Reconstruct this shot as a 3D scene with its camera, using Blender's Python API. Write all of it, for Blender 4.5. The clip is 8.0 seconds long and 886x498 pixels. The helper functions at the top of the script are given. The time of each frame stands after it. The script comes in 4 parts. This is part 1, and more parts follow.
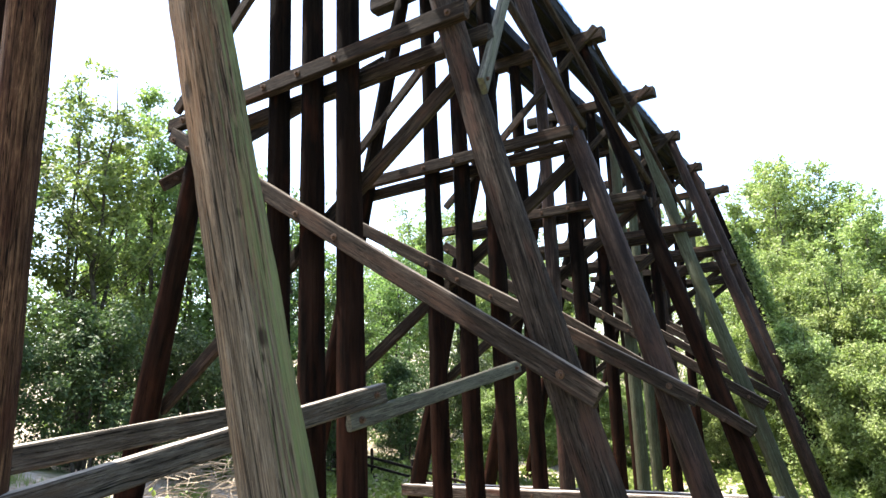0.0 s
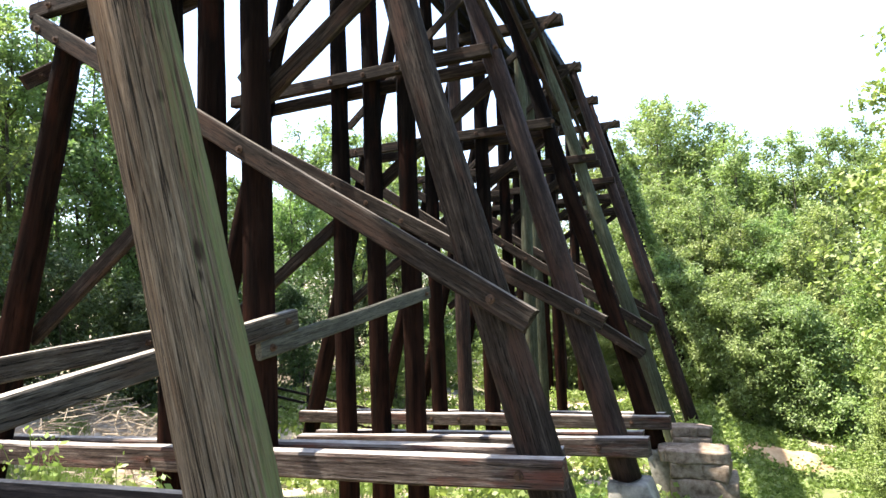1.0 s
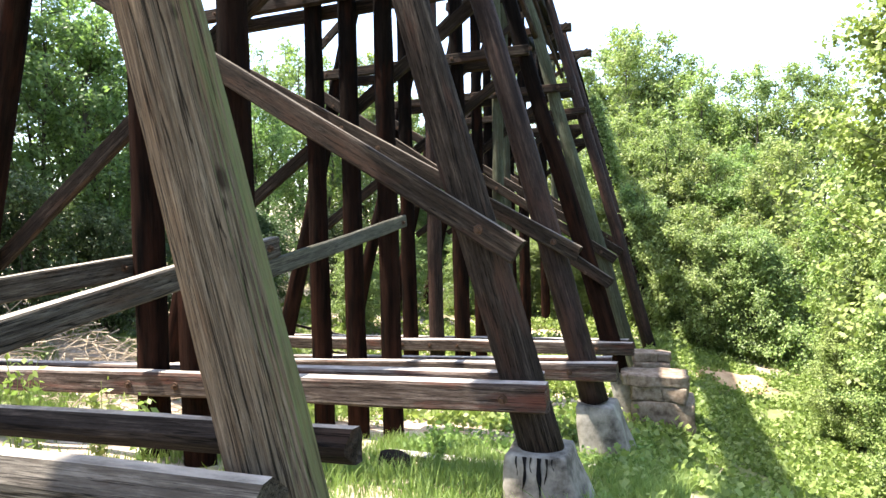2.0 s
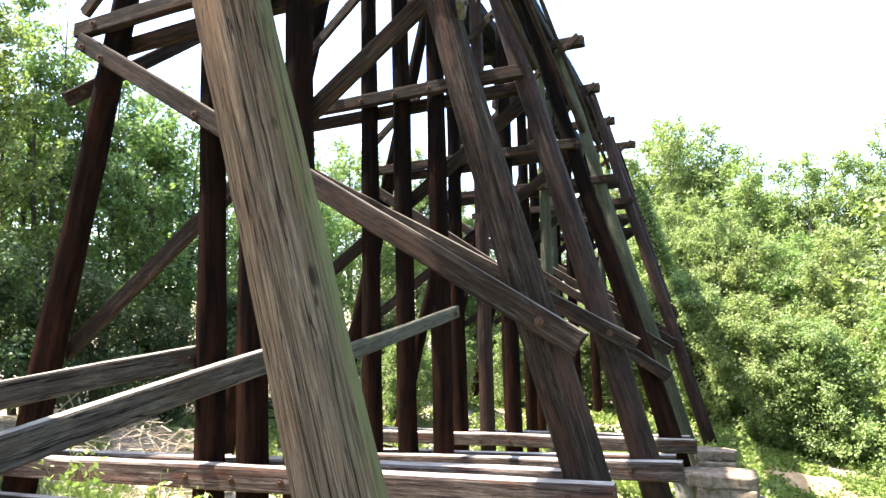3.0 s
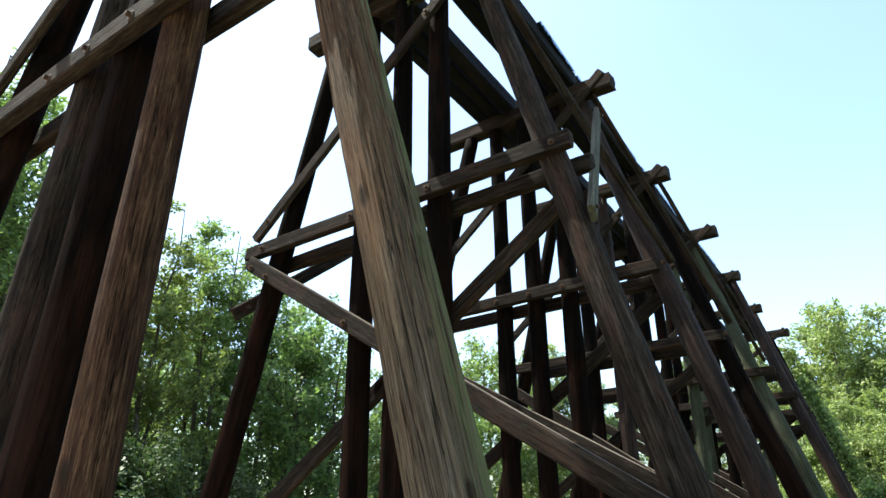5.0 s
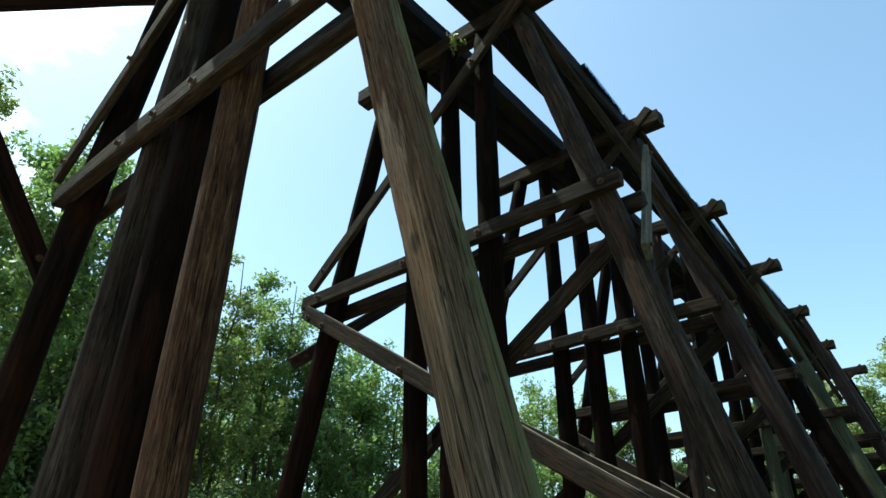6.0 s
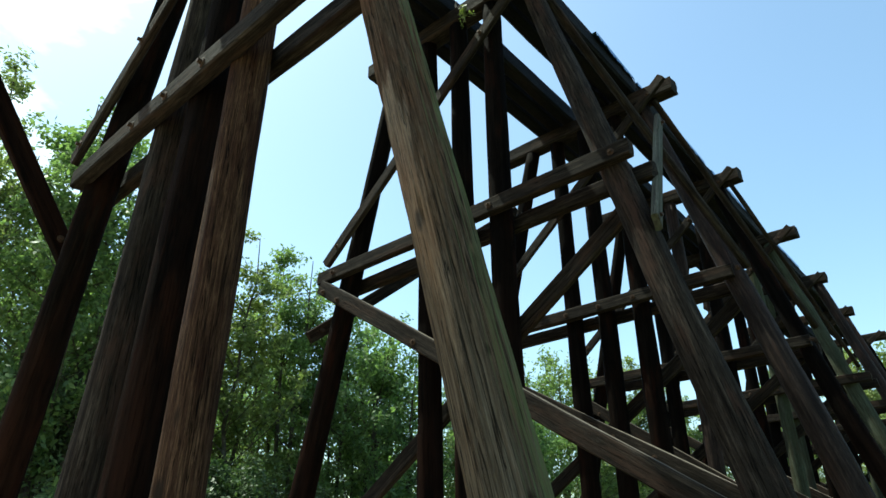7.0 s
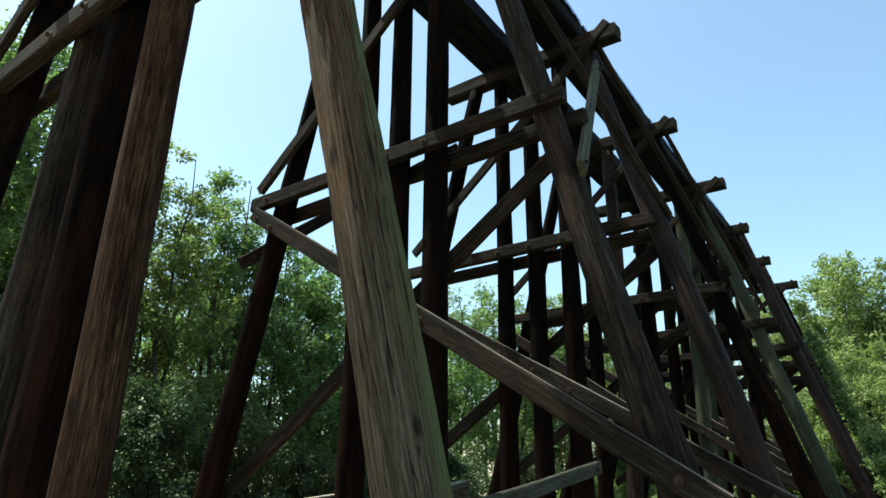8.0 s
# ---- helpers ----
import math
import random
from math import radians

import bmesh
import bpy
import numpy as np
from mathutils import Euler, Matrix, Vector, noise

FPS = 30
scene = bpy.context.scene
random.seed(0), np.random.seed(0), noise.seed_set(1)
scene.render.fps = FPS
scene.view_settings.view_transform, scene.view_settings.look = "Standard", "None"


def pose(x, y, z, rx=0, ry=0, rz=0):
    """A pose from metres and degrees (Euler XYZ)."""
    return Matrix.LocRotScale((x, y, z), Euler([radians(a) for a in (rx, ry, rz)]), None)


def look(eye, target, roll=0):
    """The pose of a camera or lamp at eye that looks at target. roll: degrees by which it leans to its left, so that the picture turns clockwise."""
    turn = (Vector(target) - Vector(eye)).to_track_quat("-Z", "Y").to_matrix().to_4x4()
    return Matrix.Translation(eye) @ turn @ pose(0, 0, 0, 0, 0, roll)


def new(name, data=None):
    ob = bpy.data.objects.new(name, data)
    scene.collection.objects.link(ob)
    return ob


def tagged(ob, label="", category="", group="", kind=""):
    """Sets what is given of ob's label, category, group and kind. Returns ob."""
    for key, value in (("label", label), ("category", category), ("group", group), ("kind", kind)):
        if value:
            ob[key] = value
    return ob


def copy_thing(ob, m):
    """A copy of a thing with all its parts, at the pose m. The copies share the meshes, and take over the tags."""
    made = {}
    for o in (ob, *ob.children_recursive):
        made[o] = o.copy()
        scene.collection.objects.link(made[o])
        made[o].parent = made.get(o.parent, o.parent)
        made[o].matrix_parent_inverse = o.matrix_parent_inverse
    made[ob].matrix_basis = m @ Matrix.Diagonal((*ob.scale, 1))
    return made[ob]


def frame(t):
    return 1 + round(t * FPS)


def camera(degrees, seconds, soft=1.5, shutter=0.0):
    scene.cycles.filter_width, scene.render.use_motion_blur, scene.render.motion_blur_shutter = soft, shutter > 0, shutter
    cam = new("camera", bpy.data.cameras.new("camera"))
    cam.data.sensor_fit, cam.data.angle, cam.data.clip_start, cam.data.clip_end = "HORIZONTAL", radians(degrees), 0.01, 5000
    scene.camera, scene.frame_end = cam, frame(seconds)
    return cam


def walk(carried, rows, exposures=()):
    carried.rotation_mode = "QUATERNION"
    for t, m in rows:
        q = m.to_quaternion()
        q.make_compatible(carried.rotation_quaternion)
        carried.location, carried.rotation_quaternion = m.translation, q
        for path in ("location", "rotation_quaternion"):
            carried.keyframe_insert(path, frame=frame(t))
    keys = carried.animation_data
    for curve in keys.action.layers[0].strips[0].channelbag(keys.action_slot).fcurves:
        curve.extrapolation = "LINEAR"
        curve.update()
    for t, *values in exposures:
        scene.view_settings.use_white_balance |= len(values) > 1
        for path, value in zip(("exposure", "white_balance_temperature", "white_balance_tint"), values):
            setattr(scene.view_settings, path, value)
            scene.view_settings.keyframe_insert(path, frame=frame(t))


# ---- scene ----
cam = camera(68.9, 8.0)
PATH = [
    (0, (1.562, -0.556, 1.826), (0.501, 1.096, 2.208), -2.2),
    (0.5, (1.145, -0.419, 1.857), (0.309, 1.362, 2.215), -2.1),
    (1, (0.922, -0.325, 1.813), (0.144, 1.512, 1.964), -2.2),
    (1.2, (0.919, -0.352, 1.824), (0.15, 1.494, 1.871), -1.6),
    (2.3, (0.558, -0.467, 1.846), (-0.106, 1.418, 1.769), -1.5),
    (2.5, (0.535, -0.502, 1.854), (-0.155, 1.375, 1.883), -1.6),
    (3, (0.497, -0.535, 1.875), (-0.293, 1.291, 2.078), -1.4),
    (3.5, (0.465, -0.541, 1.906), (-0.469, 1.186, 2.286), -0.5),
    (4, (0.454, -0.575, 1.921), (-0.562, 1.059, 2.468), -0.8),
    (4.5, (0.429, -0.577, 1.925), (-0.602, 0.991, 2.617), -1.3),
    (4.7, (0.413, -0.584, 1.923), (-0.621, 0.96, 2.661), -0.9),
    (5.8, (0.424, -0.599, 1.91), (-0.704, 0.785, 2.809), -0.4),
    (6, (0.431, -0.608, 1.912), (-0.713, 0.752, 2.831), -0.3),
    (6.5, (0.456, -0.626, 1.899), (-0.724, 0.698, 2.822), -0.6),
    (7, (0.539, -0.629, 1.887), (-0.667, 0.725, 2.73), -0.6),
    (7.5, (0.689, -0.604, 1.88), (-0.492, 0.825, 2.631), -0.0),
    (8, (0.82, -0.631, 1.865), (-0.306, 0.89, 2.513), 0.4),
]
walk(cam, [(t, look(eye, target, roll)) for t, eye, target, roll in PATH],
     exposures=[(0.0, 2.32, 6600, 12), (1.2, 2.18, 6620, 12), (2.5, 2.56, 6700, 13), (3.5, 2.64, 6700, 12), (4.0, 2.56, 6700, 12), (4.7, 2.03, 6650, 9), (5.8, 0.92, 6300, -11), (6.5, 0.95, 6280, -11), (8.0, 0.94, 6450, -8)])

# ---------------------------------------------------------------- light
SUN_AZ, SUN_EL = radians(-105), radians(64.8)      # azimuth from +y towards +x
world = bpy.data.worlds.new("sky")
scene.world = world
world.use_nodes = True
wt = world.node_tree
wt.nodes.clear()
w_out = wt.nodes.new("ShaderNodeOutputWorld")
w_bg = wt.nodes.new("ShaderNodeBackground")
w_sky = wt.nodes.new("ShaderNodeTexSky")
w_sky.sky_type = "NISHITA"
w_sky.sun_disc = False
w_sky.sun_elevation, w_sky.sun_rotation = SUN_EL, SUN_AZ
w_sky.dust_density = 1.4
w_sky.ozone_density = 0.4
w_bg.inputs["Strength"].default_value = 0.15
w_co = wt.nodes.new("ShaderNodeTexCoord")
w_map = wt.nodes.new("ShaderNodeMapping")
w_map.inputs["Scale"].default_value = (1.6, 1.6, 3.6)
w_no = wt.nodes.new("ShaderNodeTexNoise")
w_no.inputs["Scale"].default_value = 1.5
w_no.inputs["Detail"].default_value = 7.0
w_ramp = wt.nodes.new("ShaderNodeValToRGB")
w_ramp.color_ramp.elements[0].position = 0.43
w_ramp.color_ramp.elements[1].position = 0.60
w_mix = wt.nodes.new("ShaderNodeMixRGB")
w_mix.inputs["Color2"].default_value = (11.0, 11.2, 11.5, 1)
w_dot = wt.nodes.new("ShaderNodeVectorMath")     # clouds stand in the west only
w_dot.operation = "DOT_PRODUCT"
w_dot.inputs[1].default_value = Vector((-0.79, 0.10, 0.61)).normalized()
w_side = wt.nodes.new("ShaderNodeValToRGB")
w_side.color_ramp.elements[0].position, w_side.color_ramp.elements[1].position = 0.962, 0.994
w_mul = wt.nodes.new("ShaderNodeMath")
w_mul.operation = "MULTIPLY"
for a, b in ((w_co.outputs["Generated"], w_map.inputs["Vector"]), (w_map.outputs["Vector"], w_no.inputs["Vector"]),
             (w_no.outputs["Fac"], w_ramp.inputs["Fac"]), (w_ramp.outputs["Color"], w_mul.inputs[0]), (w_mul.outputs[0], w_mix.inputs["Fac"]),
             (w_co.outputs["Generated"], w_dot.inputs[0]), (w_dot.outputs["Value"], w_side.inputs["Fac"]), (w_side.outputs["Color"], w_mul.inputs[1]),
             (w_sky.outputs["Color"], w_mix.inputs["Color1"]), (w_mix.outputs["Color"], w_bg.inputs["Color"]),
             (w_bg.outputs["Background"], w_out.inputs["Surface"])):
    wt.links.new(a, b)
sun_data = bpy.data.lights.new("sun", "SUN")
sun_data.energy, sun_data.angle, sun_data.color = 4.2, radians(0.5), (1.0, 0.95, 0.86)
sun = new("sun", sun_data)
sun_dir = Vector((math.sin(SUN_AZ) * math.cos(SUN_EL), math.cos(SUN_AZ) * math.cos(SUN_EL), math.sin(SUN_EL)))
sun.matrix_world = look(sun_dir * 60, (0, 0, 0))


# ---------------------------------------------------------------- materials
class Nodes:
    """A node material being put together."""

    def __init__(self, name, rough=0.85, metal=0.0):
        self.mat = bpy.data.materials.new(name)
        self.mat.use_nodes = True
        self.tree = self.mat.node_tree
        self.bsdf = self.tree.nodes["Principled BSDF"]
        self.bsdf.inputs["Roughness"].default_value = rough
        self.bsdf.inputs["Metallic"].default_value = metal
        self.bsdf.inputs["Specular IOR Level"].default_value = 0.3

    def add(self, kind, **values):
        node = self.tree.nodes.new(kind)
        for key, value in values.items():
            node.inputs[key.replace("_", " ")].default_value = value
        return node

    def link(self, a, b):
        self.tree.links.new(a, b)

    def coords(self, scale):
        co, mp = self.add("ShaderNodeTexCoord"), self.add("ShaderNodeMapping")
        mp.inputs["Scale"].default_value = scale
        rnd = self.add("ShaderNodeObjectInfo")
        mul = self.add("ShaderNodeVectorMath")
        mul.operation = "MULTIPLY"
        mul.inputs[1].default_value = (37.0, 53.0, 71.0)
        self.link(rnd.outputs["Random"], mul.inputs[0])
        self.link(mul.outputs[0], mp.inputs["Location"])
        self.link(co.outputs["Object"], mp.inputs["Vector"])
        return mp.outputs["Vector"]

    def noise(self, vec, scale, detail=5.0, rough=0.6, distort=0.0):
        n = self.add("ShaderNodeTexNoise", Scale=scale, Detail=detail, Roughness=rough, Distortion=distort)
        self.link(vec, n.inputs["Vector"])
        return n.outputs["Fac"]

    def ramp(self, fac, stops):
        r = self.add("ShaderNodeValToRGB")
        e = r.color_ramp.elements
        while len(e) < len(stops):
            e.new(0.5)
        for el, (pos, col) in zip(e, stops):
            el.position, el.color = pos, (*col, 1) if len(col) == 3 else col
        self.link(fac, r.inputs["Fac"])
        return r.outputs["Color"]

    def mix(self, fac, a, b, how="MIX"):
        m = self.add("ShaderNodeMixRGB")
        m.blend_type = how
        for key, v in (("Fac", fac), ("Color1", a), ("Color2", b)):
            if isinstance(v, (int, float)):
                m.inputs[key].default_value = v
            elif isinstance(v, tuple):
                m.inputs[key].default_value = (*v, 1)
            else:
                self.link(v, m.inputs[key])
        return m.outputs["Color"]

    def finish(self, color, height=None, strength=0.5, depth=0.01):
        self.link(color, self.bsdf.inputs["Base Color"])
        if height is not None:
            b = self.add("ShaderNodeBump", Strength=strength, Distance=depth)
            self.link(height, b.inputs["Height"])
            self.link(b.outputs["Normal"], self.bsdf.inputs["Normal"])
        return self.mat


def along(p0, p1, up=(0, 0, 1)):
    """A pose at p0 whose z runs to p1, with its y as near to up as can be; and the length."""
    p0, p1 = Vector(p0), Vector(p1)
    z = (p1 - p0).normalized()
    x = Vector(up).cross(z)
    if x.length < 1e-4:
        x = Vector((1, 0, 0)).cross(z)
    x.normalize()
    y = z.cross(x)
    m = Matrix((x, y, z)).transposed().to_4x4()
    m.translation = p0
    return m, (p1 - p0).length


def grey(v):
    return (v, v, v)


def wood(name, dark, mid, light, stain=None, stain_at=(0.52, 0.66), moss_or_sunlit=None, tint_dir=(1, 0, 0), crack=0.5, rough=0.85, fine=34.0, knots=(), tint_at=(0.80, 0.99), foot=None, blotch=0.65, head=None, gloss=0.08, straight=1.0):
    """Weathered timber with its grain along local z."""
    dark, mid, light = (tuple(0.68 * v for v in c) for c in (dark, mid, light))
    n = Nodes(name, rough)
    n.bsdf.inputs["Specular IOR Level"].default_value = gloss
    vec = n.coords((1, 1, 0.08 / straight))
    grain = n.noise(vec, fine, 9.0, 0.75, 0.6 / straight)
    long_ = n.noise(n.coords((1, 1, 0.035 / straight)), fine * 0.55, 5.0, 0.6, 0.3 / straight)
    broad = n.noise(n.coords((1, 1, 0.45)), 3.2, 6.0, 0.65)
    fleck = n.noise(n.coords((1, 1, 0.09)), 85.0, 5.0, 0.7)
    col = n.ramp(n.mix(0.45, grain, long_), [(0.34, dark), (0.5, mid), (0.66, light)])
    col = n.mix(0.6, col, n.ramp(fleck, [(0.32, grey(0.25)), (0.62, grey(1.0))]), "MULTIPLY")
    col = n.mix(n.ramp(broad, [(0.42, grey(0.0)), (0.66, grey(blotch))]), col, dark)
    if stain:
        col = n.mix(n.ramp(n.noise(n.coords((1, 1, 0.22)), 3.4, 6.0, 0.65), [(stain_at[0], grey(0)), (stain_at[1], grey(0.8))]), col, stain)
    if foot:
        sep = n.add("ShaderNodeSeparateXYZ")
        n.link(n.add("ShaderNodeTexCoord").outputs["Object"], sep.inputs[0])
        up = n.add("ShaderNodeMapRange", From_Min=2.0, From_Max=8.0, To_Min=0.6, To_Max=0.0)
        n.link(sep.outputs["Z"], up.inputs["Value"])
        patch = n.ramp(n.noise(n.coords((1, 1, 0.12)), 6.0, 6.0, 0.6), [(0.36, grey(0)), (0.68, grey(1))])
        col = n.mix(n.mix(1.0, up.outputs["Result"], patch, "MULTIPLY"), col, foot)
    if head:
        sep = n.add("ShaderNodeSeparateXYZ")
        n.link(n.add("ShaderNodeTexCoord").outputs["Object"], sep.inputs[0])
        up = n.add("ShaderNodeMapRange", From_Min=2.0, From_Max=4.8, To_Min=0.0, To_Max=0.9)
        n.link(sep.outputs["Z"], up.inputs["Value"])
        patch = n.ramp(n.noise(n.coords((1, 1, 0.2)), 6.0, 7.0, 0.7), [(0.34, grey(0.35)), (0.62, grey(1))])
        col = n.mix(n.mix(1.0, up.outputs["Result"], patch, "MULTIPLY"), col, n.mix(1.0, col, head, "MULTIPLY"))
    crack_v = n.noise(n.coords((1, 1, 0.022 / straight)), 17.0, 4.0, 0.55, 0.3 / straight)
    lines = n.ramp(crack_v, [(0.484, grey(1.0)), (0.496, grey(0.0)), (0.504, grey(0.0)), (0.516, grey(1.0))])
    col = n.mix(crack, col, n.mix(lines, (0.006, 0.005, 0.004), (1, 1, 1)), "MULTIPLY")
    if crack > 0.85:
        thin = n.noise(n.coords((1, 1, 0.018 / straight)), 36.0, 4.0, 0.55, 0.25 / straight)
        thin = n.ramp(thin, [(0.484, grey(1.0)), (0.497, grey(0.0)), (0.503, grey(0.0)), (0.516, grey(1.0))])
        col = n.mix(0.8, col, n.mix(thin, (0.04, 0.03, 0.024), (1, 1, 1)), "MULTIPLY")
        lines = n.mix(0.7, lines, thin, "MULTIPLY")
    for place, size in knots:
        at = n.add("ShaderNodeVectorMath")
        at.operation = "SUBTRACT"
        at.inputs[1].default_value = place
        n.link(n.add("ShaderNodeTexCoord").outputs["Object"], at.inputs[0])
        flat = n.add("ShaderNodeVectorMath")
        flat.operation = "MULTIPLY"
        flat.inputs[1].default_value = (1, 1, 0.45)
        n.link(at.outputs[0], flat.inputs[0])
        far = n.add("ShaderNodeVectorMath")
        far.operation = "LENGTH"
        n.link(flat.outputs[0], far.inputs[0])
        col = n.mix(n.ramp(far.outputs["Value"], [(size * 0.45, grey(0.9)), (size, grey(0.0))]), col, (0.02, 0.013, 0.009))
    # Tint by facing: real algae on POLE, sunlight painted on beam and rail tops.
    if moss_or_sunlit:
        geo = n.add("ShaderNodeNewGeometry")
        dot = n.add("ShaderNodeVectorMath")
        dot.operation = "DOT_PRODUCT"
        dot.inputs[1].default_value = Vector(tint_dir).normalized()
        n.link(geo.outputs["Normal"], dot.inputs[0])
        side = n.ramp(dot.outputs["Value"], [(tint_at[0], grey(0)), (tint_at[1], grey(0.9))])
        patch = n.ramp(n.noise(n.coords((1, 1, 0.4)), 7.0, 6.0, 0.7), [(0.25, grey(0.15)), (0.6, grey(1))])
        col = n.mix(n.mix(1.0, side, patch, "MULTIPLY"), col, moss_or_sunlit)
    height = n.mix(0.55, n.ramp(grain, [(0.2, grey(0)), (0.8, grey(1))]), lines, "MULTIPLY")
    return n.finish(col, height, 0.8, 0.012)


def local(p0, p1, place):
    return tuple(along(p0, p1)[0].inverted() @ Vector(place))


POLE_LINE = ((-0.79, 1.95, 0.0), (-0.79 - 0.272 * 10.94, 1.95, 10.94))
TAN_LINE = ((-4.62, 1.95, -0.4), (-4.15, 1.95, 10.82))
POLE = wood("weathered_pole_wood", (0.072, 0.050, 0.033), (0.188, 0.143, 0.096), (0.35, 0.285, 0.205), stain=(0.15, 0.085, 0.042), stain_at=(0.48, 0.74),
            moss_or_sunlit=(0.12, 0.135, 0.055), tint_dir=(0.86, 0.36, 0.22), tint_at=(0.76, 0.99), crack=0.86, fine=120.0, blotch=0.2, straight=2.0, head=(0.64, 0.42, 0.34),
            knots=[(local(*POLE_LINE, p), r) for p, r in (((-1.165, 1.855, 2.062), 0.034), ((-1.375, 1.85, 2.787), 0.02), ((-1.776, 1.762, 3.623), 0.045), ((-1.152, 1.845, 1.95), 0.018))])
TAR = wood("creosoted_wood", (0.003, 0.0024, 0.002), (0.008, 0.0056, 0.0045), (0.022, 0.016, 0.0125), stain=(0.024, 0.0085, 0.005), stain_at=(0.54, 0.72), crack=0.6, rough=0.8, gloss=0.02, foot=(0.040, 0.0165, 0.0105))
RED = wood("red_brown_creosoted_wood", (0.012, 0.007, 0.006), (0.042, 0.027, 0.022), (0.120, 0.084, 0.068), stain=(0.060, 0.031, 0.023), stain_at=(0.50, 0.68), crack=0.6, rough=0.6)
BROWN = wood("brown_pole_wood", (0.012, 0.008, 0.0065), (0.050, 0.037, 0.029), (0.155, 0.122, 0.096), stain=(0.050, 0.026, 0.018), crack=0.86)
TAN = wood("tan_pole_wood", (0.022, 0.010, 0.007), (0.105, 0.053, 0.030), (0.34, 0.195, 0.112), stain=(0.030, 0.011, 0.007), stain_at=(0.50, 0.62), crack=0.9, fine=60.0, blotch=0.5,
           knots=[(local(*TAN_LINE, (-4.28 - 0.045 * (6.2 - z) + 0.05 * k, 1.76, z)), 0.055) for k, z in enumerate((2.2, 2.75, 3.3, 3.75, 4.3, 5.1))])
# Upward faces tinted pale: sunlit tops put into the beam and rail colour.
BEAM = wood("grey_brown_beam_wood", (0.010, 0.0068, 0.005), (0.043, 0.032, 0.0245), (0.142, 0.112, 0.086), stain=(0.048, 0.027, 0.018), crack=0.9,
            moss_or_sunlit=(0.40, 0.345, 0.28), tint_dir=(0, 0, 1), tint_at=(0.75, 0.97))
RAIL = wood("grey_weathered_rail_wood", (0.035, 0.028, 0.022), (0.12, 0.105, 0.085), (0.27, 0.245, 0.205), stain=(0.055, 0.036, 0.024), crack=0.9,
            moss_or_sunlit=(0.42, 0.38, 0.32), tint_dir=(0, 0, 1), tint_at=(0.75, 0.97))
SILVER = wood("silver_grey_plank_wood", (0.06, 0.055, 0.045), (0.15, 0.145, 0.115), (0.27, 0.26, 0.21), stain=(0.09, 0.10, 0.06), crack=0.6)
DECK = wood("tarred_deck_wood", (0.005, 0.005, 0.006), (0.012, 0.012, 0.014), (0.028, 0.028, 0.031), stain=(0.016, 0.012, 0.010), crack=0.5, rough=0.75)
GREEN = wood("algae_green_pole_wood", (0.04, 0.045, 0.026), (0.10, 0.11, 0.07), (0.19, 0.20, 0.145), stain=(0.05, 0.042, 0.028), crack=0.5)
# Weathered pale wood; upward faces lightened further to paint sun on top.
SILL = wood("pale_sill_wood_sunlit_top", (0.03, 0.019, 0.015), (0.14, 0.105, 0.085), (0.42, 0.35, 0.30), stain=(0.10, 0.038, 0.026), crack=0.86,
            moss_or_sunlit=(0.50, 0.46, 0.41), tint_dir=(0, 0, 1), tint_at=(0.7, 0.95))


def plain(name, stops, scale, bump=0.4, rough=0.9, metal=0.0, depth=0.02, detail=8.0):
    n = Nodes(name, rough, metal)
    v = n.coords((1, 1, 1))
    a = n.noise(v, scale, detail, 0.65)
    b = n.noise(v, scale * 7, 5.0, 0.6)
    col = n.mix(0.4, n.ramp(a, stops), n.ramp(b, [(0.25, grey(0.4)), (0.75, grey(1))]), "MULTIPLY")
    return n.finish(col, n.mix(0.5, a, b), bump, depth)


# Blue base colour stands in for sky reflected on the deck edge.
SKY_SHEEN = plain("sky_sheen_metal", [(0.3, (0.05, 0.12, 0.26)), (0.55, (0.10, 0.22, 0.42)), (0.8, (0.30, 0.42, 0.58))], 3.0, 0.5, 0.34, 0.7, 0.01)
IRON = plain("rusty_iron", [(0.3, (0.03, 0.018, 0.012)), (0.6, (0.09, 0.05, 0.03)), (0.8, (0.16, 0.10, 0.07))], 20, 0.4, 0.7, 0.5, 0.004)
CONCRETE = plain("lichened_concrete", [(0.36, (0.055, 0.048, 0.038)), (0.5, (0.20, 0.183, 0.152)), (0.72, (0.37, 0.345, 0.295))], 2.4, 0.6)
STONE = plain("pale_rubble_stone", [(0.34, (0.085, 0.058, 0.038)), (0.5, (0.21, 0.16, 0.115)), (0.75, (0.36, 0.30, 0.235))], 5.5, 0.6)
TWIG = plain("dry_twigs", [(0.3, (0.20, 0.15, 0.10)), (0.6, (0.42, 0.35, 0.26)), (0.8, (0.58, 0.50, 0.40))], 6.0, 0.3)
BARK = plain("tree_bark", [(0.3, (0.035, 0.028, 0.02)), (0.55, (0.10, 0.085, 0.065)), (0.8, (0.24, 0.22, 0.18))], 5.0, 0.6)


